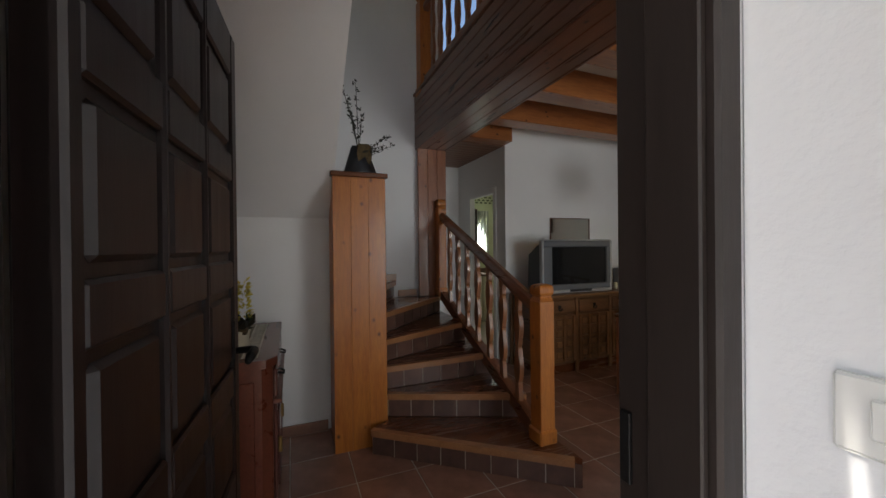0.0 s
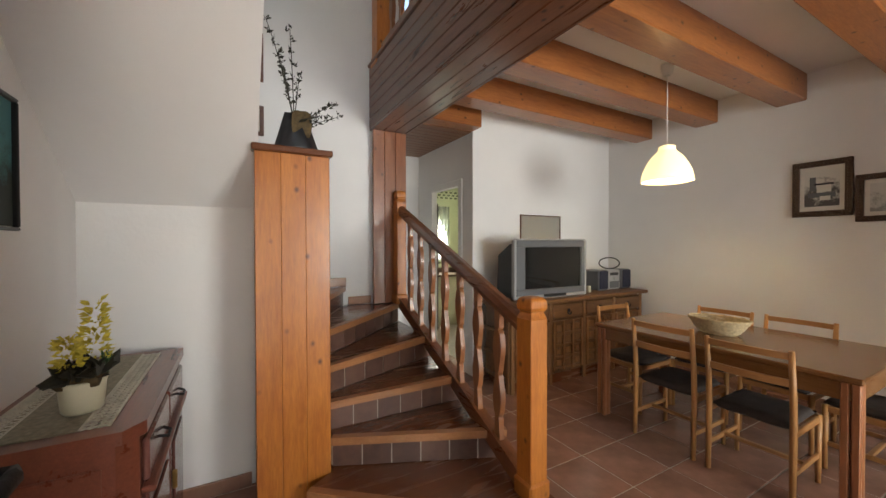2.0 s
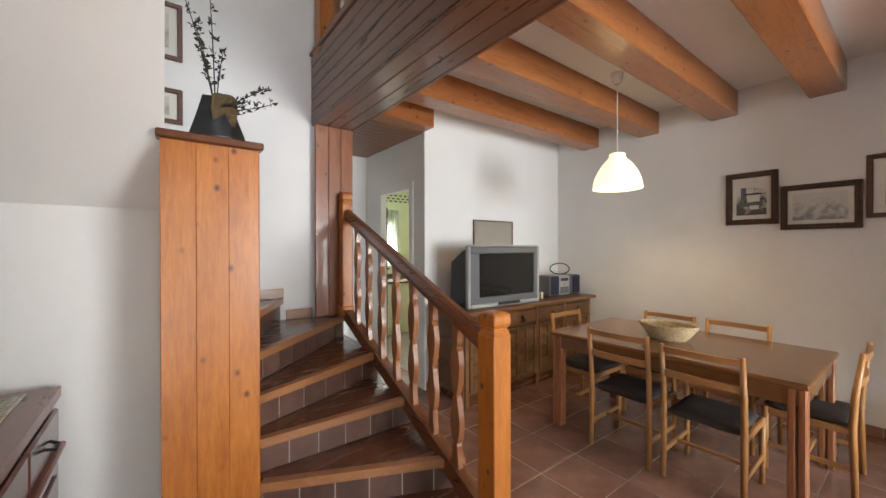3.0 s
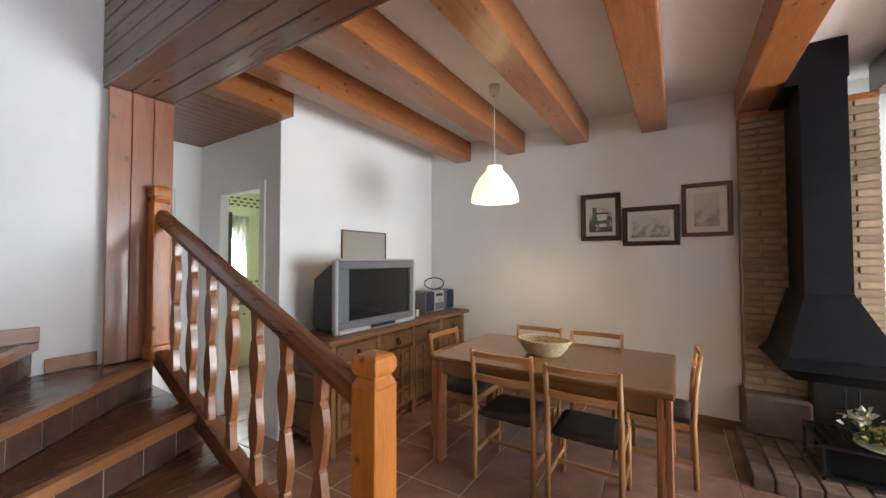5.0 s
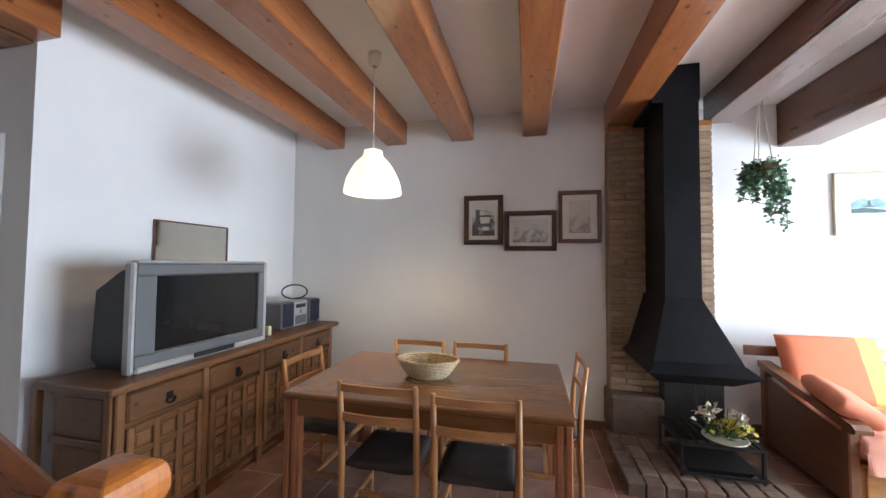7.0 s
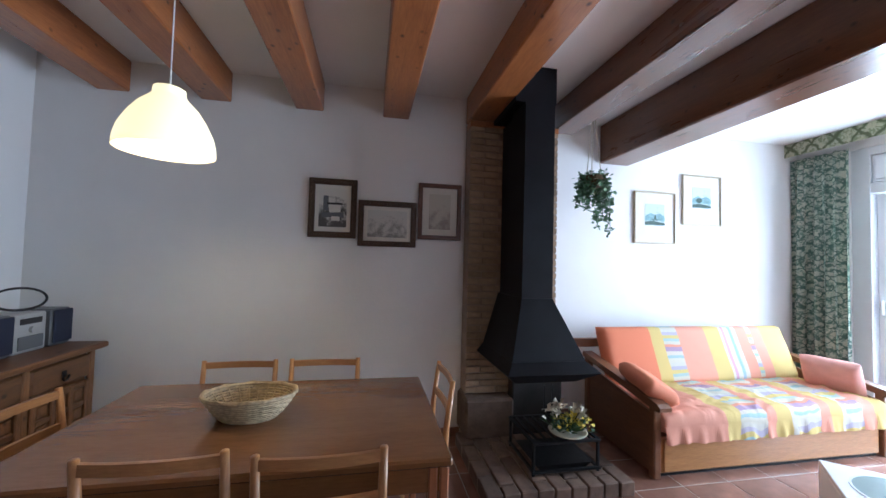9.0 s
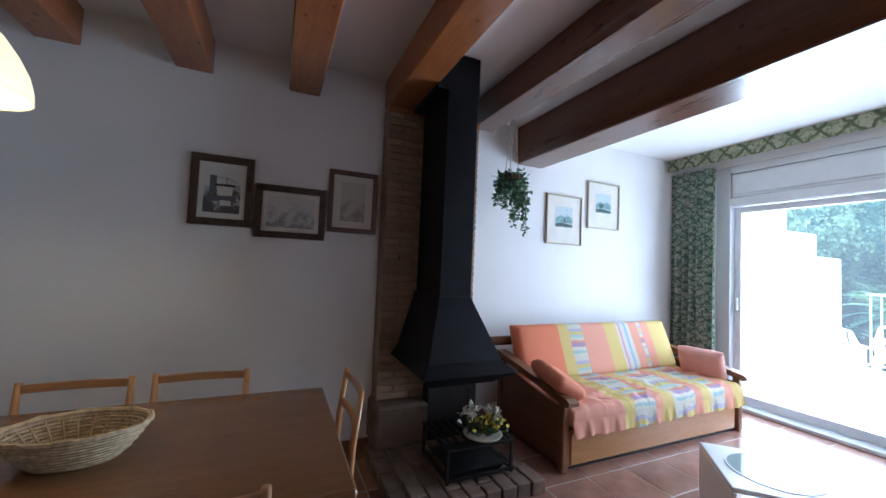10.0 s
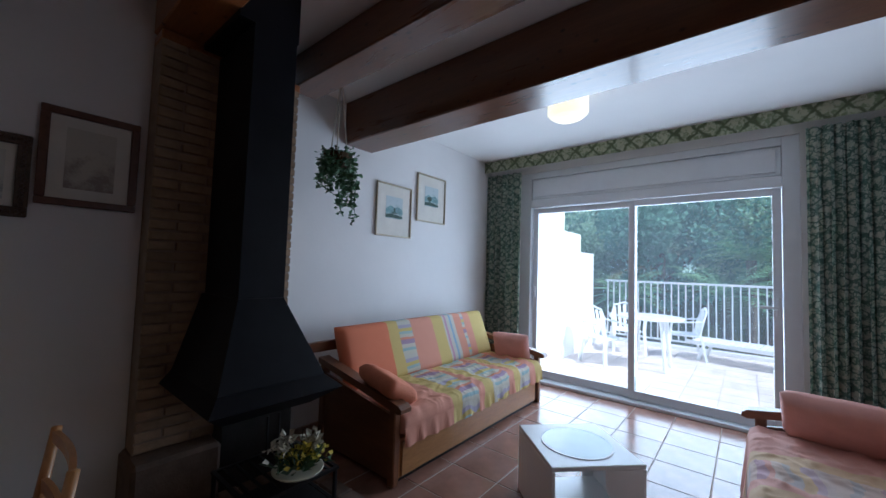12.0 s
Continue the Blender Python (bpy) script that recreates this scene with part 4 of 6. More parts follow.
def dried_plant(place):
    ob = thing("dark_plant", place, "dried dark plant in a black pot on the tall cabinet", "plant")
    part("pot", lathe([(0.004, 0), (0.115, 0.0), (0.12, 0.02), (0.09, 0.10), (0.06, 0.19), (0.055, 0.19), (0.05, 0.12), (0.004, 0.12)], 5), "black", ob, smooth=True)
    part("moss", moved(cushion(0.10, 0.11, 0.13), Matrix.Translation((0.025, -0.03, 0.135))), "soil", ob)
    stems, lv = [], []
    for tip in ((-0.13, -0.03, 0.62), (-0.07, 0.03, 0.50), (-0.02, -0.02, 0.60), (0.03, 0.03, 0.40), (-0.05, -0.06, 0.36), (0.19, -0.05, 0.27), (0.22, 0.0, 0.22), (0.10, -0.12, 0.17)):
        t = Vector(tip)
        a, b = Vector((0, 0, 0.15)), Vector((t.x * 0.45, t.y * 0.5, t.z * 0.72))
        pts = [a.lerp(b, s).lerp(b.lerp(t, s), s) for s in [k / 7 for k in range(8)]]
        stems.append(tube([tuple(p) for p in pts], [0.003 * (1 - 0.07 * k) for k in range(8)], 5))
        for k in range(3, 8):
            for _ in range(6):
                lv.append((pts[k] + Vector([rng.uniform(-0.012, 0.012) for _ in range(3)]), (rng.uniform(-1, 1), rng.uniform(-1, 1), rng.uniform(-0.3, 1))))
    part("stem", merge(*stems), "leaf_dark", ob, "thin dark stems")
    part("foliage", leaves(lv, 0.026, rng), "leaf_dark", ob, "small dry dark leaves")
    big = [((rng.uniform(-0.05, 0.05), rng.uniform(-0.05, 0.05), 0.15), (rng.uniform(-1, 1), rng.uniform(-1, 0.6), rng.uniform(-0.25, 0.5))) for _ in range(12)]
    part("broad_leaves", leaves(big, 0.10, rng, 0.3, 0.35), "leaf_dark", ob, "broad dark drooping leaves")
    return ob


plant = dried_plant((2.06, 5.11, 1.90))
plant.scale = (1.1, 1.1, 1.12)

console = thing("console_cabinet", (1.33, 4.80, 0), "low reddish brown console cabinet with dark drawer and door panels", "cabinet")
poly = [(-0.225, -0.48), (0.13, -0.48), (0.175, -0.42), (0.175, 0.46), (-0.225, 0.46)]
part("carcass", prism(poly, 0.05, 0.815), "console", console)
big = [(x * 1.06 + (0.012 if x > 0 else 0), y * 1.04) for x, y in poly]
part("top", prism(big, 0.82, 0.86), "console", console, "reddish brown varnished top")
part("plinth", prism([(x * 0.95, y * 0.97) for x, y in poly], 0.0, 0.05), "tread", console)
part("end_panel", box(-0.19, 0.10, -0.492, -0.482, 0.12, 0.76, 0.004), "console", console)
for k in range(2):
    y0 = -0.40 + k * 0.43
    dr = part("drawer", box(0.176, 0.196, y0, y0 + 0.415, 0.645, 0.785, 0.008), "console_front", console, "dark shiny drawer front")
    part("handle", tube([(0.197, y0 + 0.17, 0.715), (0.222, y0 + 0.18, 0.705), (0.222, y0 + 0.235, 0.705), (0.197, y0 + 0.245, 0.715)], 0.006, 6), "iron", dr)
    dd = part("door", box(0.176, 0.194, y0, y0 + 0.415, 0.09, 0.615, 0.008), "console_front", console, "dark shiny door panel")
    part("inset", box(0.194, 0.202, y0 + 0.07, y0 + 0.345, 0.16, 0.545, 0.006), "console_front", dd)
    part("handle", box(0.196, 0.214, y0 + 0.03, y0 + 0.045, 0.35, 0.43, 0.004), "brass", dd)
part("ledge", box(0.175, 0.215, -0.42, 0.46, 0.617, 0.64, 0.006), "console", console)

runner = thing("table_runner", (1.30, 4.80, 0.861), "pale lace table runner with a greenish middle on the console", "runner")
part("cloth", box(-0.13, 0.075, -0.44, 0.42, 0.0, 0.004, 0.0), "lace_green", runner)
holes = bmesh.new()
for side in (0.072, -0.172):
    for k in range(34):
        for j in range(3):
            m_ = Matrix.Translation((side + 0.012 + j * 0.021, -0.43 + k * 0.025, 0))
            for a_ in (38, -38):
                addbox(holes, -0.0135, 0.0135, -0.0022, 0.0022, 0.0, 0.0045, 0, m_ @ Matrix.Rotation(radians(a_), 4, "Z"))
    for x_ in (side - 0.003, side + 0.064):
        addbox(holes, x_, x_ + 0.006, -0.44, 0.42, 0.0, 0.0048)
part("lace_edge", holes, "lace", runner, "cream lace border")

flower = thing("flower_pot", (1.335, 4.53, 0.865), "cream ceramic pot with yellow flowers on the console", "plant")
part("pot", lathe([(0.004, 0), (0.046, 0), (0.053, 0.01), (0.060, 0.09), (0.064, 0.10), (0.058, 0.104), (0.054, 0.09), (0.004, 0.085)], 28), "pot", flower, "cream glazed pot", smooth=True)
part("moss", moved(cushion(0.115, 0.115, 0.04), Matrix.Translation((0, 0, 0.10))), "soil", flower)
part("leaves", leaves([((rng.uniform(-0.05, 0.05), rng.uniform(-0.05, 0.05), 0.11), (rng.uniform(-1, 1), rng.uniform(-1, 1), rng.uniform(0.0, 1.0))) for _ in range(60)], 0.07, rng, 0.4, 0.55), "leaf_dark", flower, "dark brown and green leaves")
for sx, sy, top in ((0.03, 0.01, 0.36), (-0.03, -0.015, 0.25)):
    spike = []
    for k in range(130):
        s = rng.random()
        a = rng.uniform(0, 6.283)
        r = 0.022 * (1 - 0.4 * s)
        spike.append(((sx + r * math.cos(a), sy + r * math.sin(a), 0.15 + (top - 0.16) * s), (math.cos(a), math.sin(a), rng.uniform(-0.2, 0.9))))
    part("flower_spike", leaves(spike, 0.030, rng, 0.4, 0.5), "yellow", flower, "fluffy yellow flower spike")
part("sprig", leaves([((0.055, 0.03, 0.10 + 0.001 * k), (rng.uniform(-0.3, 0.3), rng.uniform(-0.3, 0.3), 1)) for k in range(40)], 0.05, rng, 0.3, 0.3), "leaf", flower, "small grey-green sprig")


# ---- pictures ----
def picture(name, place, w, h, rail, frame_mat, mount, art, art_mat, label, axis="x", depth=0.025):
    """A framed picture hung flat on a wall that faces -x, centred at place."""
    ob = thing(name, place if isinstance(place, Matrix) else Matrix.Translation(place), label, "picture")
    for nm, b in (("frame", (-w / 2, w / 2, h / 2 - rail, h / 2)), ("frame", (-w / 2, w / 2, -h / 2, -h / 2 + rail)), ("frame", (-w / 2, -w / 2 + rail, -h / 2 + rail, h / 2 - rail)), ("frame", (w / 2 - rail, w / 2, -h / 2 + rail, h / 2 - rail))):
        part(nm, box(-depth, 0, b[0], b[1], b[2], b[3], 0.004), frame_mat, ob)
    iw, ih = w / 2 - rail - 0.001, h / 2 - rail - 0.001
    part("mount", box(-0.008, -0.002, -iw, iw, -ih, ih), "mount", ob)
    aw, ah = iw * art[0], ih * art[1]
    part("print", box(-0.0105, -0.0085, -aw, aw, -ah + art[2], ah + art[2]), art_mat, ob)
    if frame_mat == "carved":
        bm = bmesh.new()
        n = int(h / 0.022)
        for k in range(n):
            z = -h / 2 + (k + 0.5) * h / n
            for s in (-1, 1):
                bmesh.ops.create_uvsphere(bm, u_segments=6, v_segments=4, radius=0.010, matrix=Matrix.Translation((-depth, s * (w / 2 - rail / 2), z)))
        n = int(w / 0.022)
        for k in range(n):
            y = -w / 2 + (k + 0.5) * w / n
            for s in (-1, 1):
                bmesh.ops.create_uvsphere(bm, u_segments=6, v_segments=4, radius=0.010, matrix=Matrix.Translation((-depth, y, s * (h / 2 - rail / 2))))
        part("carving", bm, "carved", ob, "raised carved beading", "stuff")
    return ob


village = picture("village_etching", (6.137, 4.09, 1.87), 0.375, 0.475, 0.048, "carved", 0, (0.78, 0.80, 0.0), "etch_a", "dark village etching in a carved brown frame")
for nm_, bx, mt_ in (("tower", (-0.0112, -0.0106, 0.035, 0.075, -0.02, 0.10), "grey"), ("house_wall", (-0.0112, -0.0106, -0.06, 0.03, -0.03, 0.035), "mount"), ("house_roof", (-0.0116, -0.0112, -0.075, 0.045, 0.03, 0.045), "black"), ("hedge", (-0.0114, -0.0110, -0.085, 0.085, -0.075, -0.035), "grey"), ("low_house", (-0.0118, -0.0114, -0.055, 0.01, -0.10, -0.065), "mount")):
    part(nm_, box(*bx), mt_, village)
picture("landscape_drawing", (6.137, 3.652, 1.762), 0.475, 0.375, 0.045, "carved", 0, (0.84, 0.78, 0.0), "etch_b", "grey landscape drawing in a carved dark frame")
picture("faded_print", (6.137, 3.215, 1.885), 0.37, 0.475, 0.035, "brownframe", 0, (0.62, 0.74, 0.0), "etch_c", "faded portrait-format print in a smooth brown frame")
picture("bay_watercolour", (6.397, 0.895, 1.98), 0.49, 0.54, 0.014, "gold", 0, (0.50, 0.44, 0.03), "sea_a", "small blue watercolour of a bay in a thin pale gilt frame")
picture("coast_watercolour", (6.397, 0.32, 2.19), 0.49, 0.54, 0.014, "gold", 0, (0.50, 0.44, 0.03), "sea_a", "small blue coast watercolour in a thin pale gilt frame hung higher")
turn_y = Matrix.Rotation(radians(90), 4, "Z")
for ob_y, ob_z, hut in ((0.895, 1.98, False), (0.32, 2.19, True)):
    host = [o for o in bpy.data.objects if o.name.startswith(("bay_watercolour", "coast_watercolour")) and abs(o.matrix_basis.translation.y - ob_y) < 0.01][0]
    part("sea_wash", box(-0.0112, -0.0106, -0.118, 0.118, -0.03, 0.012), "water", host, "pale teal wash of sea")
    part("hill_wash", prism([(-0.118, 0.013), (-0.06, 0.045), (0.0, 0.03), (0.05, 0.05), (0.118, 0.013)], -0.0112, -0.0106, "x"), "water", host)
    part("shore_wash", prism([(-0.118, -0.075), (0.118, -0.075), (0.118, -0.045), (0.02, -0.032), (-0.118, -0.055)], -0.0116, -0.0108, "x"), "wash_dark", host)
    if hut:
        part("tree_wash", prism([(0.035 + 0.04 * math.cos(a), 0.0 + 0.026 * math.sin(a)) for a in [6.283 * q / 12 for q in range(12)]], -0.0124, -0.0114, "x"), "wash_dark", host)
        part("trunk_wash", box(-0.0124, -0.0114, 0.031, 0.039, -0.045, -0.024), "wash_dark", host)
    else:
        part("boat_wash", prism([(-0.03, -0.03), (0.02, -0.03), (0.035, -0.018), (-0.045, -0.018)], -0.0124, -0.0114, "x"), "wash_dark", host)
        part("sail_wash", prism([(-0.02, -0.016), (0.012, -0.016), (-0.004, 0.04)], -0.0124, -0.0114, "x"), "wash_dark", host)
picture("seaside_poster", Matrix.Translation((1.103, 4.57, 1.675)) @ Matrix.Rotation(radians(180), 4, "Z"), 0.34, 0.45, 0.012, "black", 0, (0.99, 0.99, 0.0), "poster", "dark teal seaside poster in a thin black frame above the console")
picture("stair_picture", Matrix.Translation((1.80, 6.267, 2.91)) @ turn_y, 0.36, 0.39, 0.03, "brownframe", 0, (0.7, 0.7, 0), "etch_c", "dark framed picture high on the stair wall")
picture("stair_picture", Matrix.Translation((1.80, 6.267, 2.40)) @ turn_y, 0.36, 0.24, 0.03, "brownframe", 0, (0.7, 0.7, 0), "etch_c", "small dark framed picture on the stair wall")
picture("hall_picture", Matrix.Translation((3.62, 7.467, 1.98)) @ turn_y, 0.20, 0.30, 0.008, "white", 0, (0.8, 0.8, 0), "sea_a", "small pale blue picture at the end of the hall")

# ---- sideboard, television, stereo, mirror ----
sb = thing("sideboard", (4.93, 5.86, 0), "rustic dark wooden sideboard with iron pulls and coffered doors", "sideboard")
part("top", box(-1.02, 1.06, -0.345, 0.15, 0.825, 0.862, 0.008), "sideboard", sb, "rustic brown top board")
part("carcass", box(-0.93, 0.98, -0.265, 0.14, 0.10, 0.824, 0.004), "sideboard", sb)
part("plinth", box(-0.90, 0.95, -0.25, 0.13, 0.0, 0.10, 0.004), "tread", sb)
for k in range(5):
    x = -0.95 + k * 0.4825
    part("post", box(x, x + 0.045, -0.29, -0.265, 0.0, 0.824, 0.006), "sideboard_z", sb)
for k in range(4):
    x0, x1 = -0.90 + k * 0.4825, -0.90 + k * 0.4825 + 0.43
    dr = part("drawer", box(x0, x1, -0.292, -0.266, 0.655, 0.80, 0.010), "sideboard", sb, "coffered drawer front")
    part("pull", tube([((x0 + x1) / 2 + 0.025 * math.cos(a), -0.305, 0.715 + 0.028 * math.sin(a)) for a in [math.pi + math.pi * q / 6 for q in range(7)]], 0.006, 6), "iron", dr, "black iron pull")
    part("plate", box((x0 + x1) / 2 - 0.018, (x0 + x1) / 2 + 0.018, -0.298, -0.292, 0.705, 0.745, 0.004), "iron", dr)
    dd = part("door", box(x0, x1, -0.279, -0.266, 0.13, 0.63, 0.003), "sideboard", sb, "coffered cupboard door")
    nx, nz = 3, 4
    for i in range(nx + 1):
        x = x0 + (x1 - x0 - 0.035) * i / nx
        part("bar", box(x, x + 0.035, -0.297, -0.279, 0.13, 0.63, 0.005), "sideboard_z", dd)
    for j in range(nz + 1):
        z = 0.13 + (0.5 - 0.035) * j / nz
        part("bar", box(x0 + 0.035, x1 - 0.035, -0.293, -0.279, z, z + 0.035, 0.005), "sideboard", dd)
    for i in range(nx):
        for j in range(nz):
            cx, cz = x0 + 0.0175 + (x1 - x0 - 0.035) * (i + 0.5) / nx, 0.1475 + 0.465 * (j + 0.5) / nz
            part("coffer", box(cx - 0.035, cx + 0.035, -0.289, -0.279, cz - 0.032, cz + 0.032, 0.005), "sideboard_z", dd)
for sx in (-1,):
    for z0, z1 in ((0.58, 0.78), (0.36, 0.54), (0.13, 0.32)):
        part("side_panel", box(-0.942, -0.93, -0.19, 0.07, z0, z1, 0.006), "sideboard", sb)
    for z in (0.10, 0.32, 0.545, 0.785):
        part("side_rail", box(-0.955, -0.93, -0.265, 0.14, z, z + 0.035, 0.004), "sideboard", sb)
    for y in (-0.265, 0.215):
        part("side_post", box(-0.962, -0.93, y, y + 0.045, 0.0, 0.824, 0.004), "sideboard_z", sb)

tv = thing("television", Matrix.Translation((4.555, 5.62, 0.864)) @ Matrix.Rotation(radians(-2.0), 4, "Z"), "large silver-grey tube television on the sideboard", "television")
part("bezel", merge(box(-0.46, 0.46, 0.0, 0.06, 0.505, 0.575, 0.012), box(-0.46, 0.46, 0.0, 0.06, 0.02, 0.095, 0.012), box(-0.46, -0.345, 0.001, 0.06, 0.09, 0.51, 0.008), box(0.405, 0.46, 0.001, 0.06, 0.09, 0.51, 0.008)), "grey", tv, "dark grey screen surround")
scr = bmesh.new()
bmesh.ops.create_grid(scr, x_segments=14, y_segments=10, size=1.0)
for v in scr.verts:
    x, y = v.co.x, v.co.y
    v.co = Vector((0.03 + x * 0.376, 0.014 + 0.006 * (x * x + y * y), 0.30 + y * 0.207))
part("screen", scr, "screen", tv, "dark curved glass screen", smooth=True)
part("silver_side", box(-0.485, -0.455, -0.006, 0.05, 0.0, 0.58, 0.010), "silver", tv, "silver side strip")
part("silver_side", box(0.455, 0.478, -0.006, 0.05, 0.0, 0.58, 0.010), "silver", tv, "silver side strip")
part("silver_base", box(-0.455, 0.455, -0.016, 0.05, 0.0, 0.035, 0.010), "silver", tv, "silver lower trim")
part("silver_top", box(-0.455, 0.455, -0.004, 0.05, 0.574, 0.590, 0.006), "silver", tv)
part("control_flap", box(-0.13, 0.17, -0.021, -0.014, 0.012, 0.04, 0.003), "black", tv, "dark control flap")
part("housing", prism([(0.05, 0.0), (0.05, 0.57), (0.18, 0.53), (0.36, 0.42), (0.38, 0.05), (0.32, 0.0)], -0.41, 0.41, "x"), "black", tv, "black tapering back housing")
cup = thing("small_cup", (5.19, 5.70, 0.862), "small cream plastic box on the sideboard", "box")
part("body", box(-0.018, 0.018, -0.018, 0.018, 0, 0.075, 0.006), "pot", cup)

st = thing("stereo", Matrix.Translation((5.685, 5.80, 0.862)) @ Matrix.Diagonal((0.92, 0.92, 0.98, 1)), "grey compact stereo with two navy loudspeakers and a carrying loop", "stereo")
for s in (-1, 1):
    sp = part("speaker", box(s * 0.225 - 0.085, s * 0.225 + 0.085, -0.075, 0.16, 0.0, 0.24, 0.014), "grey", st, "dark grey loudspeaker cabinet")
    part("grille", box(s * 0.225 - 0.08, s * 0.225 + 0.08, -0.088, -0.073, 0.02, 0.232, 0.006), "blue", sp, "navy cloth grille")
ct = part("receiver", box(-0.12, 0.12, -0.06, 0.16, 0.0, 0.235, 0.010), "silver", st)
part("display", box(-0.08, 0.08, -0.064, -0.059, 0.17, 0.205, 0.002), "black", ct)
part("flap", box(-0.09, 0.09, -0.068, -0.059, 0.02, 0.10, 0.003), "grey", ct)
part("knob", tube([(0.0, -0.058, 0.135), (0.0, -0.078, 0.135)], 0.018, 14), "silver", ct)
part("handle", tube([(0.05 + 0.085 * math.cos(a), 0.05 - 0.09 * math.cos(a), 0.312 + 0.068 * math.sin(a)) for a in [2 * math.pi * k / 24 for k in range(24)]], 0.008, 6, True), "black", st, "black loop handle")

mir = thing("wall_mirror", (4.905, 6.157, 1.50), "rectangular mirror in a thin dark frame above the television", "mirror")
part("glass", box(-0.305, 0.305, -0.012, -0.006, -0.225, 0.225), "mirror", mir)
part("frame", merge(box(-0.315, 0.315, -0.02, 0, 0.226, 0.236, 0.002), box(-0.315, 0.315, -0.02, 0, -0.236, -0.226, 0.002), box(-0.315, -0.306, -0.02, 0, -0.226, 0.226, 0.002), box(0.306, 0.315, -0.02, 0, -0.226, 0.226, 0.002)), "brownframe", mir)

# ---- dining table, chairs, basket, pendant ----
tx0, tx1, ty0, ty1 = 4.37, 5.34, 3.46, 4.97
tab = thing("dining_table", ((tx0 + tx1) / 2, (ty0 + ty1) / 2, 0), "reddish brown varnished wooden dining table", "table")
part("tabletop", local(box(tx0, tx1, ty0, ty1, 0.718, 0.75, 0.008), tab), "table", tab, "polished brown table top")
part("apron", local(merge(box(tx0 + 0.02, tx0 + 0.045, ty0 + 0.02, ty1 - 0.02, 0.625, 0.717, 0.003), box(tx1 - 0.045, tx1 - 0.02, ty0 + 0.02, ty1 - 0.02, 0.625, 0.717, 0.003), box(tx0 + 0.045, tx1 - 0.045, ty0 + 0.02, ty0 + 0.045, 0.625, 0.717, 0.003), box(tx0 + 0.045, tx1 - 0.045, ty1 - 0.045, ty1 - 0.02, 0.625, 0.717, 0.003)), tab), "table", tab)
for x in (tx0 + 0.012, tx1 - 0.087):
    for y in (ty0 + 0.012, ty1 - 0.087):
        leg = [box(x + a, x + a + 0.034, y + b, y + b + 0.034, 0.0, 0.717, 0.006) for a in (0, 0.041) for b in (0, 0.041)]
        part("leg", local(merge(*leg), tab), "table_leg", tab, "grooved square table leg")


def dining_chair(m, group):
    """Origin on the floor under the seat's middle; the back is at -x."""
    c = thing("dining_chair", m, "light brown wooden dining chair with a dark padded seat", "chair", group)
    w = 0.20
    for s in (-1, 1):
        part("back_leg", merge(tube([(-0.205, s * w, 0.0), (-0.195, s * w, 0.42), (-0.205, s * w, 0.62), (-0.235, s * w, 0.875)], [0.0155, 0.018, 0.017, 0.014], 8)), "chair", c, smooth=True)
        part("front_leg", tube([(0.185, s * w, 0.0), (0.185, s * w, 0.42)], [0.014, 0.018], 8), "chair", c, smooth=True)
        part("side_rail", box(-0.19, 0.185, s * w - 0.010, s * w + 0.010, 0.375, 0.415, 0.004), "chair_rail", c)
        part("stretcher", box(-0.20, 0.185, s * w - 0.008, s * w + 0.008, 0.155, 0.185, 0.003), "chair_rail", c)
    part("cross_stretcher", box(-0.012, 0.012, -w, w, 0.158, 0.182, 0.003), "chair_rail", c)
    part("front_rail", box(0.175, 0.195, -w, w, 0.375, 0.415, 0.004), "chair_rail", c)
    for z, x, hh in ((0.845, -0.230, 0.019), (0.69, -0.213, 0.021)):
        bm = bmesh.new()
        n = 8
        q = []
        for k in range(n + 1):
            y = -w + 2 * w * k / n
            bow = -0.020 * (1 - (y / w) ** 2)
            q.append([bm.verts.new((x + bow + dx, y, z + dz)) for dx, dz in ((-0.008, -hh), (0.008, -hh), (0.008, hh), (-0.008, hh))])
        for A, B in zip(q, q[1:]):
            for i in range(4):
                bm.faces.new((A[i], A[(i + 1) % 4], B[(i + 1) % 4], B[i]))
        bm.faces.new(q[0][::-1])
        bm.faces.new(q[-1])
        part("back_rail", bm, "chair_rail", c, "gently bowed back rail")
    part("seat", moved(cushion(0.41, 0.40, 0.055, 12, 0.25), Matrix.Translation((0.0, 0, 0.432))), "seat", c, "dark padded seat", smooth=True)
    return c


def turned(x, y, deg):
    return Matrix.Translation((x, y, 0)) @ Matrix.Rotation(radians(deg), 4, "Z")


SEAT = Matrix.Diagonal((1, 1, 0.975, 1))
near = dining_chair(turned(4.555, 4.40, 0) @ SEAT, "chairs round the table")
for x, y, a in ((4.555, 3.915, 1), (5.27, 4.53, 180), (5.27, 4.04, 179), (4.87, 4.94, -92), (5.17, 3.565, 90)):
    copy_thing(near, turned(x, y, a) @ SEAT)

bk = thing("wicker_basket", (4.84, 4.28, 0.751), "oval pale wicker basket on the dining table", "basket")


def oval(r, z, n=40):
    return [(r * 0.80 * math.cos(2 * math.pi * k / n), r * 1.12 * math.sin(2 * math.pi * k / n), z) for k in range(n)]


rings_b = []
for k in range(9):
    z = 0.008 + k * 0.0105
    r = 0.105 + 0.06 * (k / 8) ** 0.8
    pts = [(x * (1 + 0.02 * math.sin(i * math.pi / 2 + (k % 2) * math.pi)), y * (1 + 0.02 * math.sin(i * math.pi / 2 + (k % 2) * math.pi)), zz) for i, (x, y, zz) in enumerate(oval(r, z))]
    rings_b.append(tube(pts, 0.0058, 5, True))
part("weave", merge(*rings_b), "wicker", bk, "woven pale cane")
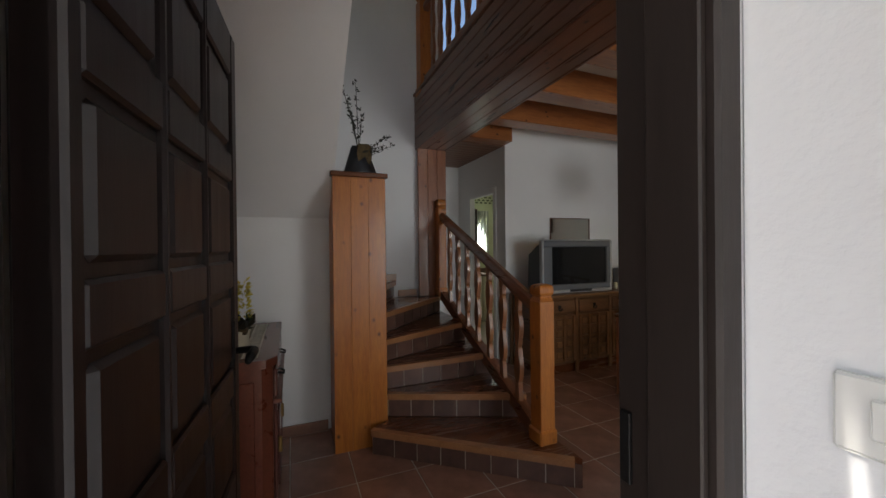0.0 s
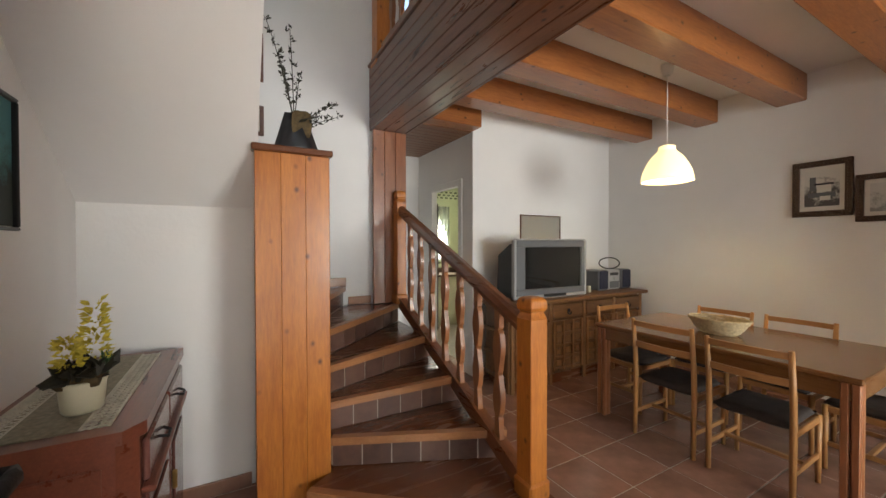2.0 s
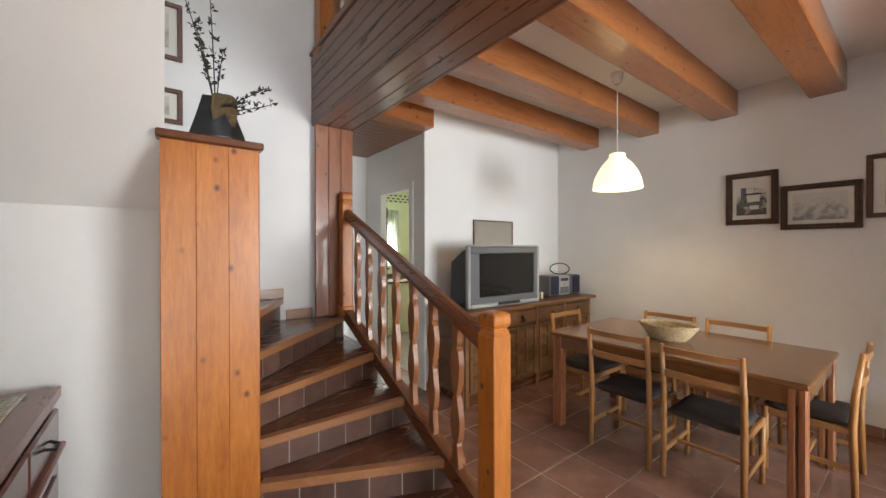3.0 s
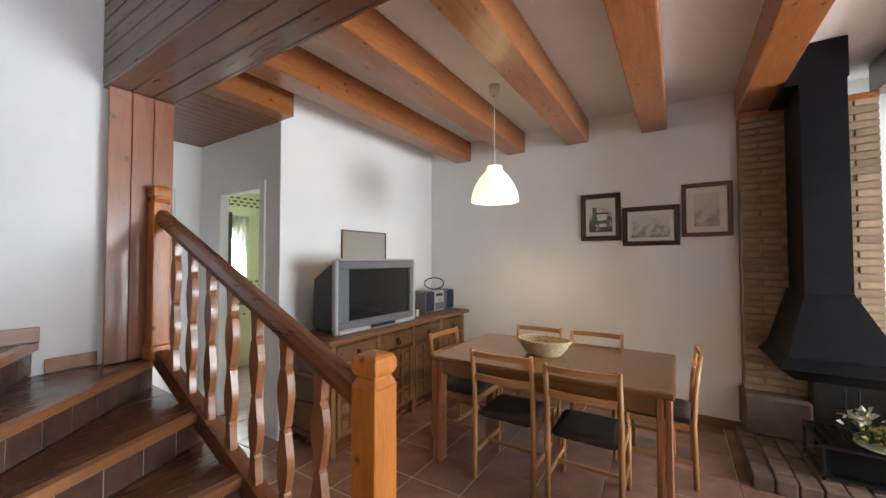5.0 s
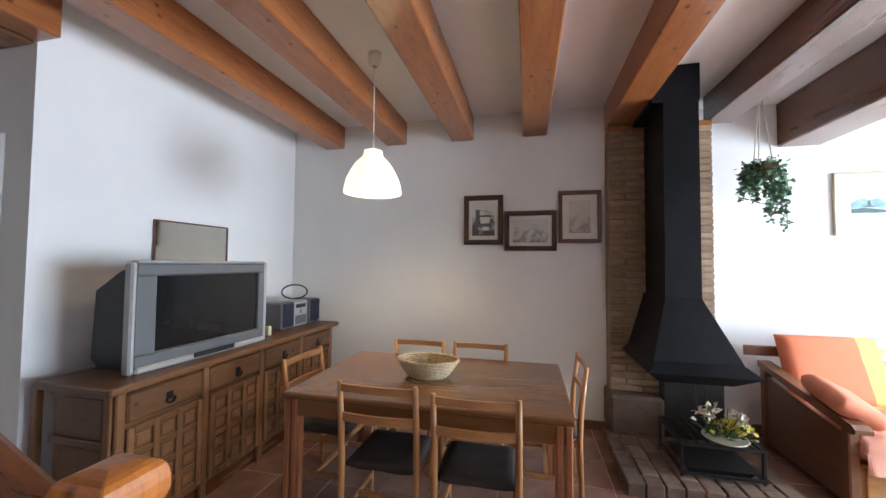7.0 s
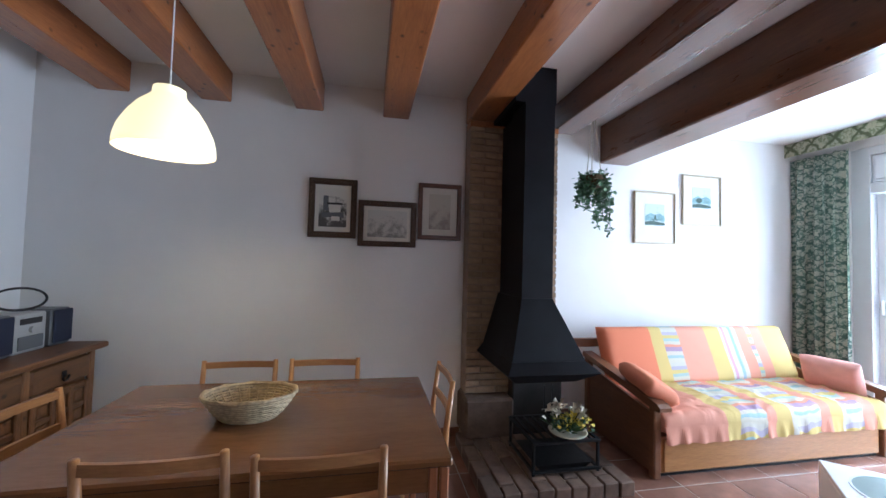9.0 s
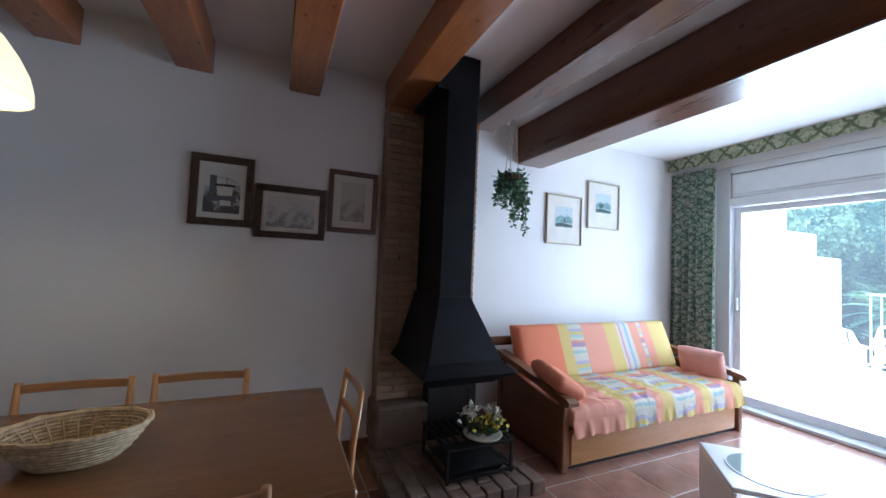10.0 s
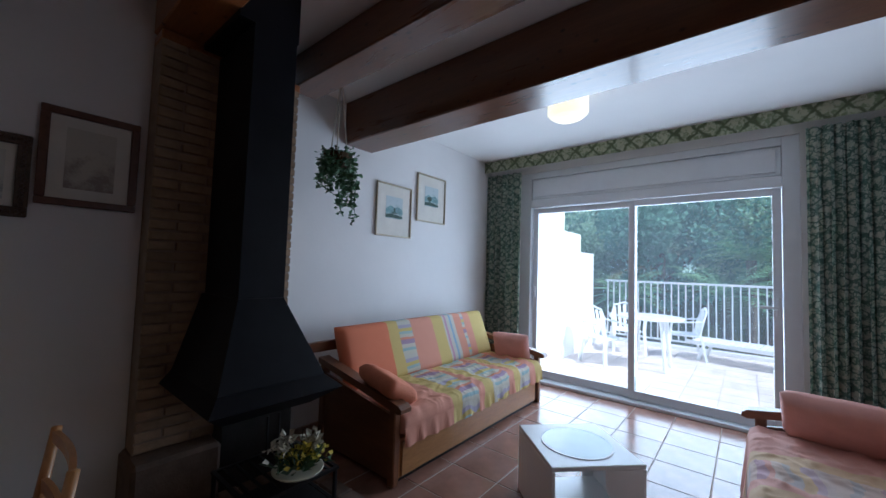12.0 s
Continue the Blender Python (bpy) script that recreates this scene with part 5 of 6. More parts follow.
part("stakes", merge(*[tube([(0.80 * 0.10 * math.cos(a), 1.12 * 0.10 * math.sin(a), 0.004), (0.80 * 0.168 * math.cos(a), 1.12 * 0.168 * math.sin(a), 0.10)], 0.004, 5) for a in [2 * math.pi * k / 26 for k in range(26)]]), "wicker", bk)
part("rim", merge(tube(oval(0.170, 0.104), 0.009, 6, True), tube([(x, y, z + 0.006 * math.sin(i * 1.6)) for i, (x, y, z) in enumerate(oval(0.174, 0.106))], 0.006, 5, True)), "wicker", bk, "thick plaited rim")
base = lathe([(0.004, 0.0), (0.105, 0.0), (0.105, 0.008), (0.004, 0.008)], 30)
part("base", moved(base, Matrix.Diagonal((0.8, 1.12, 1, 1))), "wicker", bk)

pen = thing("pendant_lamp", (4.915, 4.70, 1.92), "lit cream bell-shaped pendant lamp over the dining table", "lamp")
shade = lathe([(0.062, 0.29), (0.064, 0.262), (0.075, 0.245), (0.115, 0.205), (0.150, 0.15), (0.178, 0.09), (0.190, 0.04), (0.193, 0.0), (0.188, 0.0), (0.184, 0.04), (0.172, 0.09), (0.144, 0.15), (0.110, 0.20), (0.07, 0.24), (0.058, 0.262), (0.056, 0.29)], 40)
sh = part("shade", shade, "shade_glow", pen, "glowing cream glass shade", smooth=True)
part("shade_cap", lathe([(0.004, 0.297), (0.05, 0.295), (0.062, 0.290), (0.056, 0.284), (0.004, 0.284)], 30), "shade_glow", pen, smooth=True)
part("cord", tube([(0, 0, 0.297), (0, 0, 0.93)], 0.0035, 6), "white", pen, "thin white cord")
part("rose", lathe([(0.02, 0.88), (0.038, 0.885), (0.044, 0.92), (0.048, 0.968), (0.004, 0.968)], 24), "white", pen, "white ceiling rose", smooth=True)

# ---- fireplace hood, grate and flowers ----
hood = thing("fireplace_hood", (5.7, 2.55, 0), "black steel fireplace hood with a tall square flue", "fireplace")


def loft(levels):
    """Rectangles (x0, x1, y0, y1, z) joined from the first to the last."""
    bm = bmesh.new()
    rings = [[bm.verts.new(p) for p in ((a, c, z), (b, c, z), (b, d, z), (a, d, z))] for a, b, c, d, z in levels]
    for A, B in zip(rings, rings[1:]):
        for i in range(4):
            bm.faces.new((A[i], A[(i + 1) % 4], B[(i + 1) % 4], B[i]))
    bm.faces.new(rings[0][::-1])
    bm.faces.new(rings[-1])
    return bm


part("canopy", local(loft([(5.345, 5.985, 2.325, 2.85, 0.815), (5.49, 5.985, 2.50, 2.73, 1.22)]), hood), "steel", hood, "sloping black steel canopy")
part("brim", local(loft([(5.39, 5.985, 2.37, 2.81, 0.665), (5.275, 5.985, 2.25, 2.905, 0.748), (5.345, 5.985, 2.325, 2.85, 0.813)]), hood), "steel", hood, "flared black steel brim")
part("flue", local(loft([(5.49, 5.75, 2.50, 2.73, 1.221), (5.49, 5.75, 2.50, 2.725, 2.62)]), hood), "steel", hood, "tall square black flue")
part("flue_head", local(loft([(5.49, 5.985, 2.49, 2.80, 2.62), (5.49, 5.985, 2.49, 2.80, 2.885)]), hood), "steel", hood, "wider black flue head under the ceiling")
part("flue_back", local(box(5.751, 5.985, 2.53, 2.715, 1.2, 2.60, 0.004), hood), "steel", hood)
for y in (2.50, 2.56):
    part("damper_rod", local(tube([(5.47, y, 0.38), (5.47, y, 0.62)], 0.006, 6), hood), "iron", hood)

gr = thing("fire_grate", (5.51, 2.475, 0.095), "black iron fire grate on the hearth", "fire grate")
for x in (-0.19, 0.21):
    for y in (-0.23, 0.23):
        part("leg", box(x - 0.009, x + 0.009, y - 0.009, y + 0.009, 0, 0.20, 0.002), "iron", gr)
part("top_frame", merge(box(-0.21, 0.23, -0.24, -0.22, 0.20, 0.215), box(-0.21, 0.23, 0.22, 0.24, 0.20, 0.215), box(-0.21, -0.19, -0.22, 0.22, 0.20, 0.215), box(0.21, 0.23, -0.22, 0.22, 0.20, 0.215)), "iron", gr)
part("low_frame", merge(box(-0.21, 0.23, -0.24, -0.22, 0.02, 0.035), box(-0.21, 0.23, 0.22, 0.24, 0.02, 0.035), box(-0.21, -0.19, -0.22, 0.22, 0.02, 0.035)), "iron", gr)
for k in range(7):
    part("bar", box(-0.19, 0.21, -0.195 + k * 0.062, -0.183 + k * 0.062, 0.200, 0.212), "iron", gr)
part("ash_tray", loft([(-0.15, 0.17, -0.16, 0.16, 0.005), (-0.17, 0.19, -0.20, 0.20, 0.05)]), "iron", gr)

fl = thing("flower_arrangement", (5.40, 2.42, 0.312), "yellow and white flower arrangement in a pale dish on the grate", "flowers")
part("dish", lathe([(0.004, 0), (0.07, 0), (0.12, 0.014), (0.13, 0.024), (0.122, 0.024), (0.07, 0.010), (0.004, 0.010)], 28), "pot", fl, smooth=True)
rng = random.Random(5)
part("leaves", leaves([((rng.gauss(0, 0.035), rng.gauss(0, 0.055), 0.03 + rng.random() * 0.05), (rng.uniform(-1, 1), rng.uniform(-1, 1), rng.uniform(0.0, 1.2))) for _ in range(150)], 0.075, rng, 0.4, 0.4), "leaf", fl, "green leaves")
for bloom, c0, spread, n, size, m_ in (("yellow_blooms", (-0.02, -0.02, 0.085), (0.03, 0.05, 0.018), 170, 0.035, "yellow"), ("white_lily_bloom", (-0.02, 0.10, 0.175), (0.02, 0.03, 0.018), 60, 0.045, "petal"), ("white_spray", (0.0, -0.08, 0.125), (0.02, 0.02, 0.025), 60, 0.045, "petal")):
    part(bloom, leaves([(tuple(c + rng.gauss(0, q) for c, q in zip(c0, spread)), (rng.uniform(-1, 1), rng.uniform(-1, 1), rng.uniform(-0.2, 1))) for _ in range(n)], size, rng, 0.4, 0.7), m_, fl, "yellow petals" if m_ == "yellow" else "cream petals")
part("twigs", merge(*[tube([(0, 0, 0.03), (rng.uniform(-0.08, 0.08), rng.uniform(-0.14, 0.14), rng.uniform(0.10, 0.22))], 0.002, 4) for _ in range(14)]), "leaf_dark", fl)

# ---- hanging plant ----
hp = thing("hanging_plant", (6.0, 1.86, 2.22), "trailing green ivy in a basket hanging on pale cords", "plant")
for a in (0.3, 2.4, 4.5):
    part("cord", tube([(0.0, 0.0, 0.665), (0.06 * math.cos(a), 0.06 * math.sin(a), 0.04)], 0.004, 5), "cord", hp, "pale hanging cord")
part("basket", lathe([(0.004, -0.07), (0.055, -0.065), (0.085, -0.01), (0.09, 0.03), (0.08, 0.03), (0.004, 0.0)], 20), "soil", hp)
rng = random.Random(8)
pl, stem = [], []
for k in range(22):
    a = rng.uniform(0, 6.283)
    ln = rng.uniform(0.08, 0.28) if k > 5 else rng.uniform(0.40, 0.56)
    if k <= 5:
        a = rng.uniform(4.0, 5.6)
    r0 = rng.uniform(0.07, 0.12)
    p = [Vector((r0 * math.cos(a) * min(1, s * 3) + 0.01 * math.sin(5 * s + k), r0 * math.sin(a) * min(1, s * 3) + 0.01 * math.cos(4 * s + k), 0.05 * math.sin(min(1, s * 3) * 3.14) - ln * max(0, s - 0.15))) for s in [i / 12 for i in range(13)]]
    stem.append(tube([tuple(v) for v in p], 0.002, 4))
    for v in p[1:]:
        for _ in range(4):
            pl.append((v + Vector([rng.uniform(-0.015, 0.015) for _ in range(3)]), (rng.uniform(-1, 1), rng.uniform(-1, 1), rng.uniform(-0.9, 0.4))))
for _ in range(170):
    a = rng.uniform(0, 6.283)
    pl.append(((rng.uniform(0.03, 0.12) * math.cos(a), rng.uniform(0.03, 0.12) * math.sin(a), rng.uniform(-0.06, 0.07)), (math.cos(a), math.sin(a), rng.uniform(-0.6, 0.8))))
part("stems", merge(*stem), "ivy", hp)
part("leaves", leaves(pl, 0.034, rng, 0.5, 0.9), "ivy", hp, "small heart-shaped ivy leaves")
hp.scale = (1.2, 1.2, 1.0)

# ---- sofas ----
def pleated_cover(bm, amp=0.006, freq=9.0):
    for v in bm.verts:
        n = noise.noise(Vector((v.co.x * freq * 1.4, v.co.y * freq, v.co.z * freq))) + 0.5 * noise.noise(Vector((v.co.x * freq * 3, v.co.y * freq * 2, 3)))
        r = 1 - abs(noise.noise(Vector((v.co.x * freq * 0.8 + 5, v.co.y * freq * 1.6 + n, 1.0))))
        v.co.z += amp * (0.7 * n + 0.9 * max(0.0, r - 0.8) * 5 * 0.5)
    return bm


def slab(w, d, h, nx, ny):
    bm = bmesh.new()
    bmesh.ops.create_grid(bm, x_segments=nx, y_segments=ny, size=1.0)
    low = bmesh.new()
    bmesh.ops.create_grid(low, x_segments=nx, y_segments=ny, size=1.0)
    for b, s in ((bm, 1), (low, -1)):
        for v in b.verts:
            x, y = v.co.x, v.co.y
            e = max(0.0, (1 - abs(x) ** 10) * (1 - abs(y) ** 22)) ** 0.35
            v.co = Vector((x * w / 2, y * d / 2, s * h / 2 * e))
    bm = merge(bm, low)
    bmesh.ops.remove_doubles(bm, verts=bm.verts, dist=0.0005)
    return bm


def sofa(m, label, cover="throw_seat", back_cover="throw", hang=0.11):
    """Origin on the floor at the middle; the front faces -x, the sofa runs along y."""
    s = thing("sofa_bed", m, label, "sofa")
    part("base", box(-0.43, 0.40, -1.02, 1.02, 0.02, 0.275, 0.008), "sofa_wood", s, "orange-brown wooden drawer base")
    part("drawer_front", box(-0.445, -0.431, -0.985, 0.985, 0.035, 0.255, 0.005), "sofa_wood", s)
    part("plinth", box(-0.42, 0.38, -1.0, 1.0, 0.0, 0.02), "iron", s)
    for y in (-1.05, 1.05):
        part("arm_post", box(-0.46, -0.40, y - 0.028, y + 0.028, 0.0, 0.50, 0.008), "sofa_dark", s)
        part("arm_post", box(0.34, 0.40, y - 0.028, y + 0.028, 0.0, 0.66, 0.008), "sofa_dark", s)
        arm = prism([(-0.53, 0.485), (-0.50, 0.475), (0.40, 0.635), (0.40, 0.68), (-0.50, 0.53), (-0.53, 0.51)], y - 0.045, y + 0.045, "y")
        part("armrest", arm, "sofa_dark", s, "sloping brown wooden armrest")
        part("side_panel", prism([(-0.40, 0.03), (0.34, 0.03), (0.34, 0.56), (-0.40, 0.44)], y - 0.01, y + 0.01, "y"), "sofa_dark", s)
    part("back_bar", box(0.40, 0.435, -1.18, 1.18, 0.715, 0.795, 0.006), "sofa_dark", s, "brown wooden bar behind the sofa")
    seat = pleated_cover(slab(0.88, 2.06, 0.19, 80, 160), 0.022, 6.5)
    part("seat_cushion", moved(seat, Matrix.Translation((-0.06, 0, 0.365))), cover, s, "rumpled striped throw over the seat", smooth=True)
    back = pleated_cover(slab(0.52, 2.02, 0.15, 20, 60), 0.004, 4.0)
    part("back_cushion", moved(back, Matrix.Translation((0.245, 0, 0.665)) @ Matrix.Rotation(radians(-68), 4, "Y")), back_cover, s, "striped throw over the back", smooth=True)
    drape = bmesh.new()
    bmesh.ops.create_grid(drape, x_segments=1, y_segments=180, size=1.0)
    for v in drape.verts:
        y = v.co.y
        top = v.co.x > 0
        deep = min(1.0, hang / 0.3)
        v.co = Vector((-0.500 - ((0.003 + 0.014 * deep) * math.sin(y * 40 + 2 * math.sin(y * 7)) + 0.002 * math.sin(y * 91) + 0.02 * deep) * (0 if top else 1), y * 1.02, 0.37 if top else 0.37 - hang + 0.022 * noise.noise(Vector((y * 4, 0, 1)))))
    bmesh.ops.solidify(drape, geom=drape.faces[:], thickness=0.006)
    part("throw_edge", drape, cover, s, "hanging edge of the striped throw")
    return s


sofa1 = sofa(Matrix.Translation((5.77, 0.74, 0)), "wooden sofa bed under an orange and yellow striped throw")
sofa(Matrix.Translation((3.08, 1.28, 0)) @ Matrix.Rotation(radians(180), 4, "Z"), "wooden sofa bed under a faded pink and multicoloured striped throw", "throw_pale", "throw_pale", 0.31)


def pillow(m, mat, label):
    p = thing("cushion", m, label, "cushion", "sofa cushions")
    part("cover", cushion(0.42, 0.30, 0.13, 16, 0.45), mat, p, smooth=True)
    return p


pillow(Matrix.Translation((5.49, 1.725, 0.60)) @ Matrix.Rotation(radians(-4), 4, "Z") @ Matrix.Rotation(radians(-10), 4, "Y") @ Matrix.Rotation(radians(28), 4, "X") @ Matrix.Diagonal((0.92, 0.95, 1, 1)), "cloth_orange", "salmon cushion leaning on the sofa's arm")
pillow(Matrix.Translation((5.58, -0.17, 0.575)) @ Matrix.Rotation(radians(8), 4, "Z") @ Matrix.Rotation(radians(70), 4, "X"), "pillow_pink", "pink cushion standing against the sofa's arm")
pillow(Matrix.Translation((3.20, 0.44, 0.60)) @ Matrix.Rotation(radians(-8), 4, "Z") @ Matrix.Rotation(radians(60), 4, "X") @ Matrix.Diagonal((1.1, 1.05, 1.1, 1)), "pillow_pink", "pink cushion standing on the second sofa")

# ---- coffee table ----
cof = thing("coffee_table", Matrix.Translation((4.36, 1.25, 0)) @ Matrix.Rotation(radians(46), 4, "Z"), "low white square coffee table with an inset round glass", "table")
h = 0.262
part("top", box(-h, h, -h, h, 0.375, 0.40, 0.004), "white", cof, "white lacquered top")
part("glass_disc", lathe([(0.004, 0.4), (0.19, 0.4), (0.195, 0.403), (0.004, 0.404)], 48), "table_glass", cof, "round greenish glass inlay")
part("ring", lathe([(0.195, 0.4), (0.205, 0.4), (0.205, 0.404), (0.195, 0.404)], 48), "alu", cof)
for s in (-1, 1):
    part("side_panel", box(s * h - (0.02 if s > 0 else 0), s * h + (0.02 if s < 0 else 0), -h, h, 0.0, 0.374, 0.003), "white", cof)
arch = [(-0.03, 0.374), (-h + 0.021, 0.374), (-h + 0.021, 0.0), (-0.17, 0.0)] + [(-0.17 + 0.0 + 0.14 * math.sin(a), 0.18 + 0.155 * (1 - math.cos(a)) / 1.0) for a in [math.pi / 2 * q / 8 for q in range(9)]]
for y_, nm_ in ((h - 0.02, "front_panel"), (-h, "rear_panel")):
    part(nm_, prism(arch, y_, y_ + 0.02, "y"), "white", cof, "white panel with a rounded cut-out")
part("shelf", box(-h + 0.021, h - 0.021, -h + 0.021, h - 0.021, 0.05, 0.07), "white", cof, "white lower shelf")

# ---- living room ceiling lamp ----
cl = thing("ceiling_lamp", (4.69, 0.6, 2.66), "lit cream glass ceiling lamp in the living room", "lamp")
part("glass", lathe([(0.004, -0.03), (0.08, -0.022), (0.125, 0.0), (0.158, 0.03), (0.158, 0.17), (0.10, 0.185), (0.004, 0.185)], 36), "lamp_glow", cl, "glowing cream glass drum", smooth=False)
part("plate", lathe([(0.004, 0.186), (0.11, 0.186), (0.11, 0.229), (0.004, 0.229)], 30), "white", cl)


# ---- curtains and pelmet ----
def curtain(name, x0, x1, y, z0, z1, label, folds):
    c = thing(name, ((x0 + x1) / 2, y, z0), label, "curtain")
    bm = bmesh.new()
    nx, nz = folds * 8, 24
    g = []
    for j in range(nz + 1):
        t = j / nz
        row_ = []
        for i in range(nx + 1):
            s = i / nx
            amp = 0.045 * (1 - 0.45 * t)
            ph = s * folds * 2 * math.pi + 0.5 * math.sin(s * 9 + t * 1.3)
            row_.append(bm.verts.new(((s - 0.5) * (x1 - x0) + 0.012 * math.sin(ph * 2 + t), amp * math.sin(ph) + 0.012 * math.sin(s * 23 + t * 3), t * (z1 - z0))))
        g.append(row_)
    for j in range(nz):
        for i in range(nx):
            bm.faces.new((g[j][i], g[j][i + 1], g[j + 1][i + 1], g[j + 1][i]))
    bmesh.ops.solidify(bm, geom=bm.faces[:], thickness=0.004)
    part("cloth", bm, "curtain", c, "pleated green leaf-patterned cloth", smooth=True)
    return c


curtain("curtain", 5.84, 6.38, -0.86, 0.03, 2.70, "gathered green and cream leaf-patterned curtain beside the terrace window", 6)
curtain("curtain", 2.60, 3.17, -0.86, 0.03, 2.70, "gathered green and cream leaf-patterned curtain by the pink sofa", 8)
pm = thing("pelmet", (4.48, -0.79, 2.72), "shallow green leaf-patterned fabric pelmet along the terrace window", "pelmet")
bm = bmesh.new()
n = 150
rows_p = []
for z in (0.0, 0.02, 0.13, 0.15):
    rows_p.append([bm.verts.new((-1.92 + 3.83 * k / n, 0.006 * math.sin(k * 0.9) * (1 if 0 < z < 0.16 else 0.6), z + 0.015)) for k in range(n + 1)])
for A, B in zip(rows_p, rows_p[1:]):
    for k in range(n):
        bm.faces.new((A[k], A[k + 1], B[k + 1], B[k]))
bmesh.ops.solidify(bm, geom=bm.faces[:], thickness=0.006)
part("valance", bm, "pelmet", pm)
part("board", box(-1.92, 1.91, -0.185, -0.008, 0.148, 0.166), "white", pm)

# ---- kitchen seen through the hall ----
kd = thing("kitchen_door", (4.35, 8.2, 0), "dark brown kitchen door with a column of narrow panes standing open", "door")
part("leaf", merge(box(-0.30, 0.165, -0.018, 0.018, 0.01, 2.05, 0.003), box(0.206, 0.29, -0.018, 0.018, 0.01, 2.05, 0.003), *[box(0.165, 0.206, -0.018, 0.018, a, b) for a, b in ((0.01, 0.12), (0.50, 0.58), (0.93, 1.01), (1.36, 1.44), (1.97, 2.05))]), "kitchen_door", kd)
for z0, z1 in ((0.12, 0.50), (0.58, 0.93), (1.01, 1.36), (1.44, 1.97)):
    part("pane", box(0.165, 0.206, -0.004, 0.004, z0, z1), "white", kd, "pale frosted pane")
for k in range(3):
    u = thing("kitchen_unit", (4.62 + k * 0.46, 8.66, 0), "cream kitchen base unit with small knobs", "cabinet", "kitchen units")
    part("body", box(-0.225, 0.225, -0.25, 0.27, 0.08, 0.84, 0.003), "kitchen_unit", u)
    dd = part("door", box(-0.215, 0.215, -0.268, -0.251, 0.12, 0.80, 0.004), "kitchen_unit", u)
    part("knob", tube([(-0.16, -0.268, 0.72), (-0.16, -0.295, 0.72)], 0.013, 10), "brass", dd)
    part("plinth", box(-0.225, 0.225, -0.20, 0.25, 0.0, 0.078), "kitchen_unit", u)
wt = thing("kitchen_worktop", (5.08, 8.66, 0.842), "grey-brown stone kitchen worktop", "worktop")
part("slab", box(-0.70, 0.70, -0.29, 0.28, 0.0, 0.035, 0.004), "stone", wt)
part("upstand", box(-0.70, 0.70, 0.25, 0.28, 0.036, 0.12, 0.003), "stone", wt)
band = bmesh.new()
for row, z in enumerate((2.25, 2.30, 2.355, 1.04, 1.10)):
    for k in range(22):
        addbox(band, 4.10 + k * 0.10 + (row % 2) * 0.05, 4.155 + k * 0.10 + (row % 2) * 0.05, 8.942, 8.949, z, z + 0.028)
structure("kitchen_tile_band", band, "kitchen_band", "green patterned tile bands on the kitchen wall")
kw = structure("window_kitchen", merge(box(4.72, 4.76, 9.0, 9.05, 1.15, 1.94, 0.003), box(5.19, 5.23, 9.0, 9.05, 1.15, 1.94, 0.003), box(4.76, 5.19, 9.0, 9.05, 1.90, 1.94, 0.003), box(4.76, 5.19, 9.0, 9.05, 1.15, 1.19, 0.003)), "alu", "white kitchen window")
sc_ = thing("sheer_curtain", (4.98, 8.93, 1.1), "white sheer curtain at the kitchen window", "curtain")
bm = bmesh.new()
g = [[bm.verts.new((-0.30 + 0.60 * i / 60, 0.010 * math.sin(i * 0.9), z)) for i in range(61)] for z in (0.0, 1.0)]
for i in range(60):
    bm.faces.new((g[0][i], g[0][i + 1], g[1][i + 1], g[1][i]))
cl_ = part("cloth", bm, "sheer", sc_)
cl_.visible_shadow = False


# ---- terrace furniture ----
def ribbon(pts, w, th, axis="y"):
    """A flat moulded strip following points in a plane, w wide."""
    bm = bmesh.new()
    P = [Vector(p) for p in pts]
    q = []
    for i, p in enumerate(P):
        d = (P[min(i + 1, len(P) - 1)] - P[max(i - 1, 0)]).normalized()
        side = Vector((0, 1, 0)) if axis == "y" else Vector((1, 0, 0))
        up = d.cross(side).normalized()
        q.append([bm.verts.new(p + side * a * w / 2 + up * b * th / 2) for a, b in ((-1, -1), (1, -1), (1, 1), (-1, 1))])
    for A, B in zip(q, q[1:]):
        for i in range(4):
            bm.faces.new((A[i], A[(i + 1) % 4], B[(i + 1) % 4], B[i]))
    bm.faces.new(q[0][::-1])
    bm.faces.new(q[-1])
    return bm


def garden_chair(m):
    c = thing("garden_chair", m, "white moulded plastic garden armchair on the terrace", "chair", "garden chairs")
    part("seat", moved(cushion(0.46, 0.46, 0.04, 8, 0.2), Matrix.Translation((0, 0, 0.41))), "plastic", c)
    for k in range(5):
        y = -0.16 + k * 0.08
        part("back_slat", ribbon([(-0.20, y, 0.42), (-0.25, y * 1.05, 0.6), (-0.31, y * 1.1, 0.84 - abs(y) * 0.3)], 0.05, 0.012), "plastic", c)
    part("back_rim", tube([(-0.21, -0.21, 0.42), (-0.26, -0.22, 0.66), (-0.31, -0.18, 0.82), (-0.325, 0, 0.88), (-0.31, 0.18, 0.82), (-0.26, 0.22, 0.66), (-0.21, 0.21, 0.42)], 0.018, 7), "plastic", c)
    for s in (-1, 1):
        part("armrest", ribbon([(-0.27, s * 0.25, 0.66), (0.0, s * 0.27, 0.64), (0.20, s * 0.26, 0.62)], 0.055, 0.02), "plastic", c)
        part("leg", ribbon([(0.20, s * 0.26, 0.62), (0.22, s * 0.24, 0.42), (0.25, s * 0.26, 0.0)], 0.05, 0.03), "plastic", c)
        part("leg", ribbon([(-0.22, s * 0.23, 0.42), (-0.30, s * 0.25, 0.0)], 0.05, 0.03), "plastic", c)
    return c


gt = thing("garden_table", Matrix.Translation((4.74, -3.0, -0.022)) @ Matrix.Diagonal((1, 1, 1.07, 1)), "round white plastic garden table on the terrace", "table")
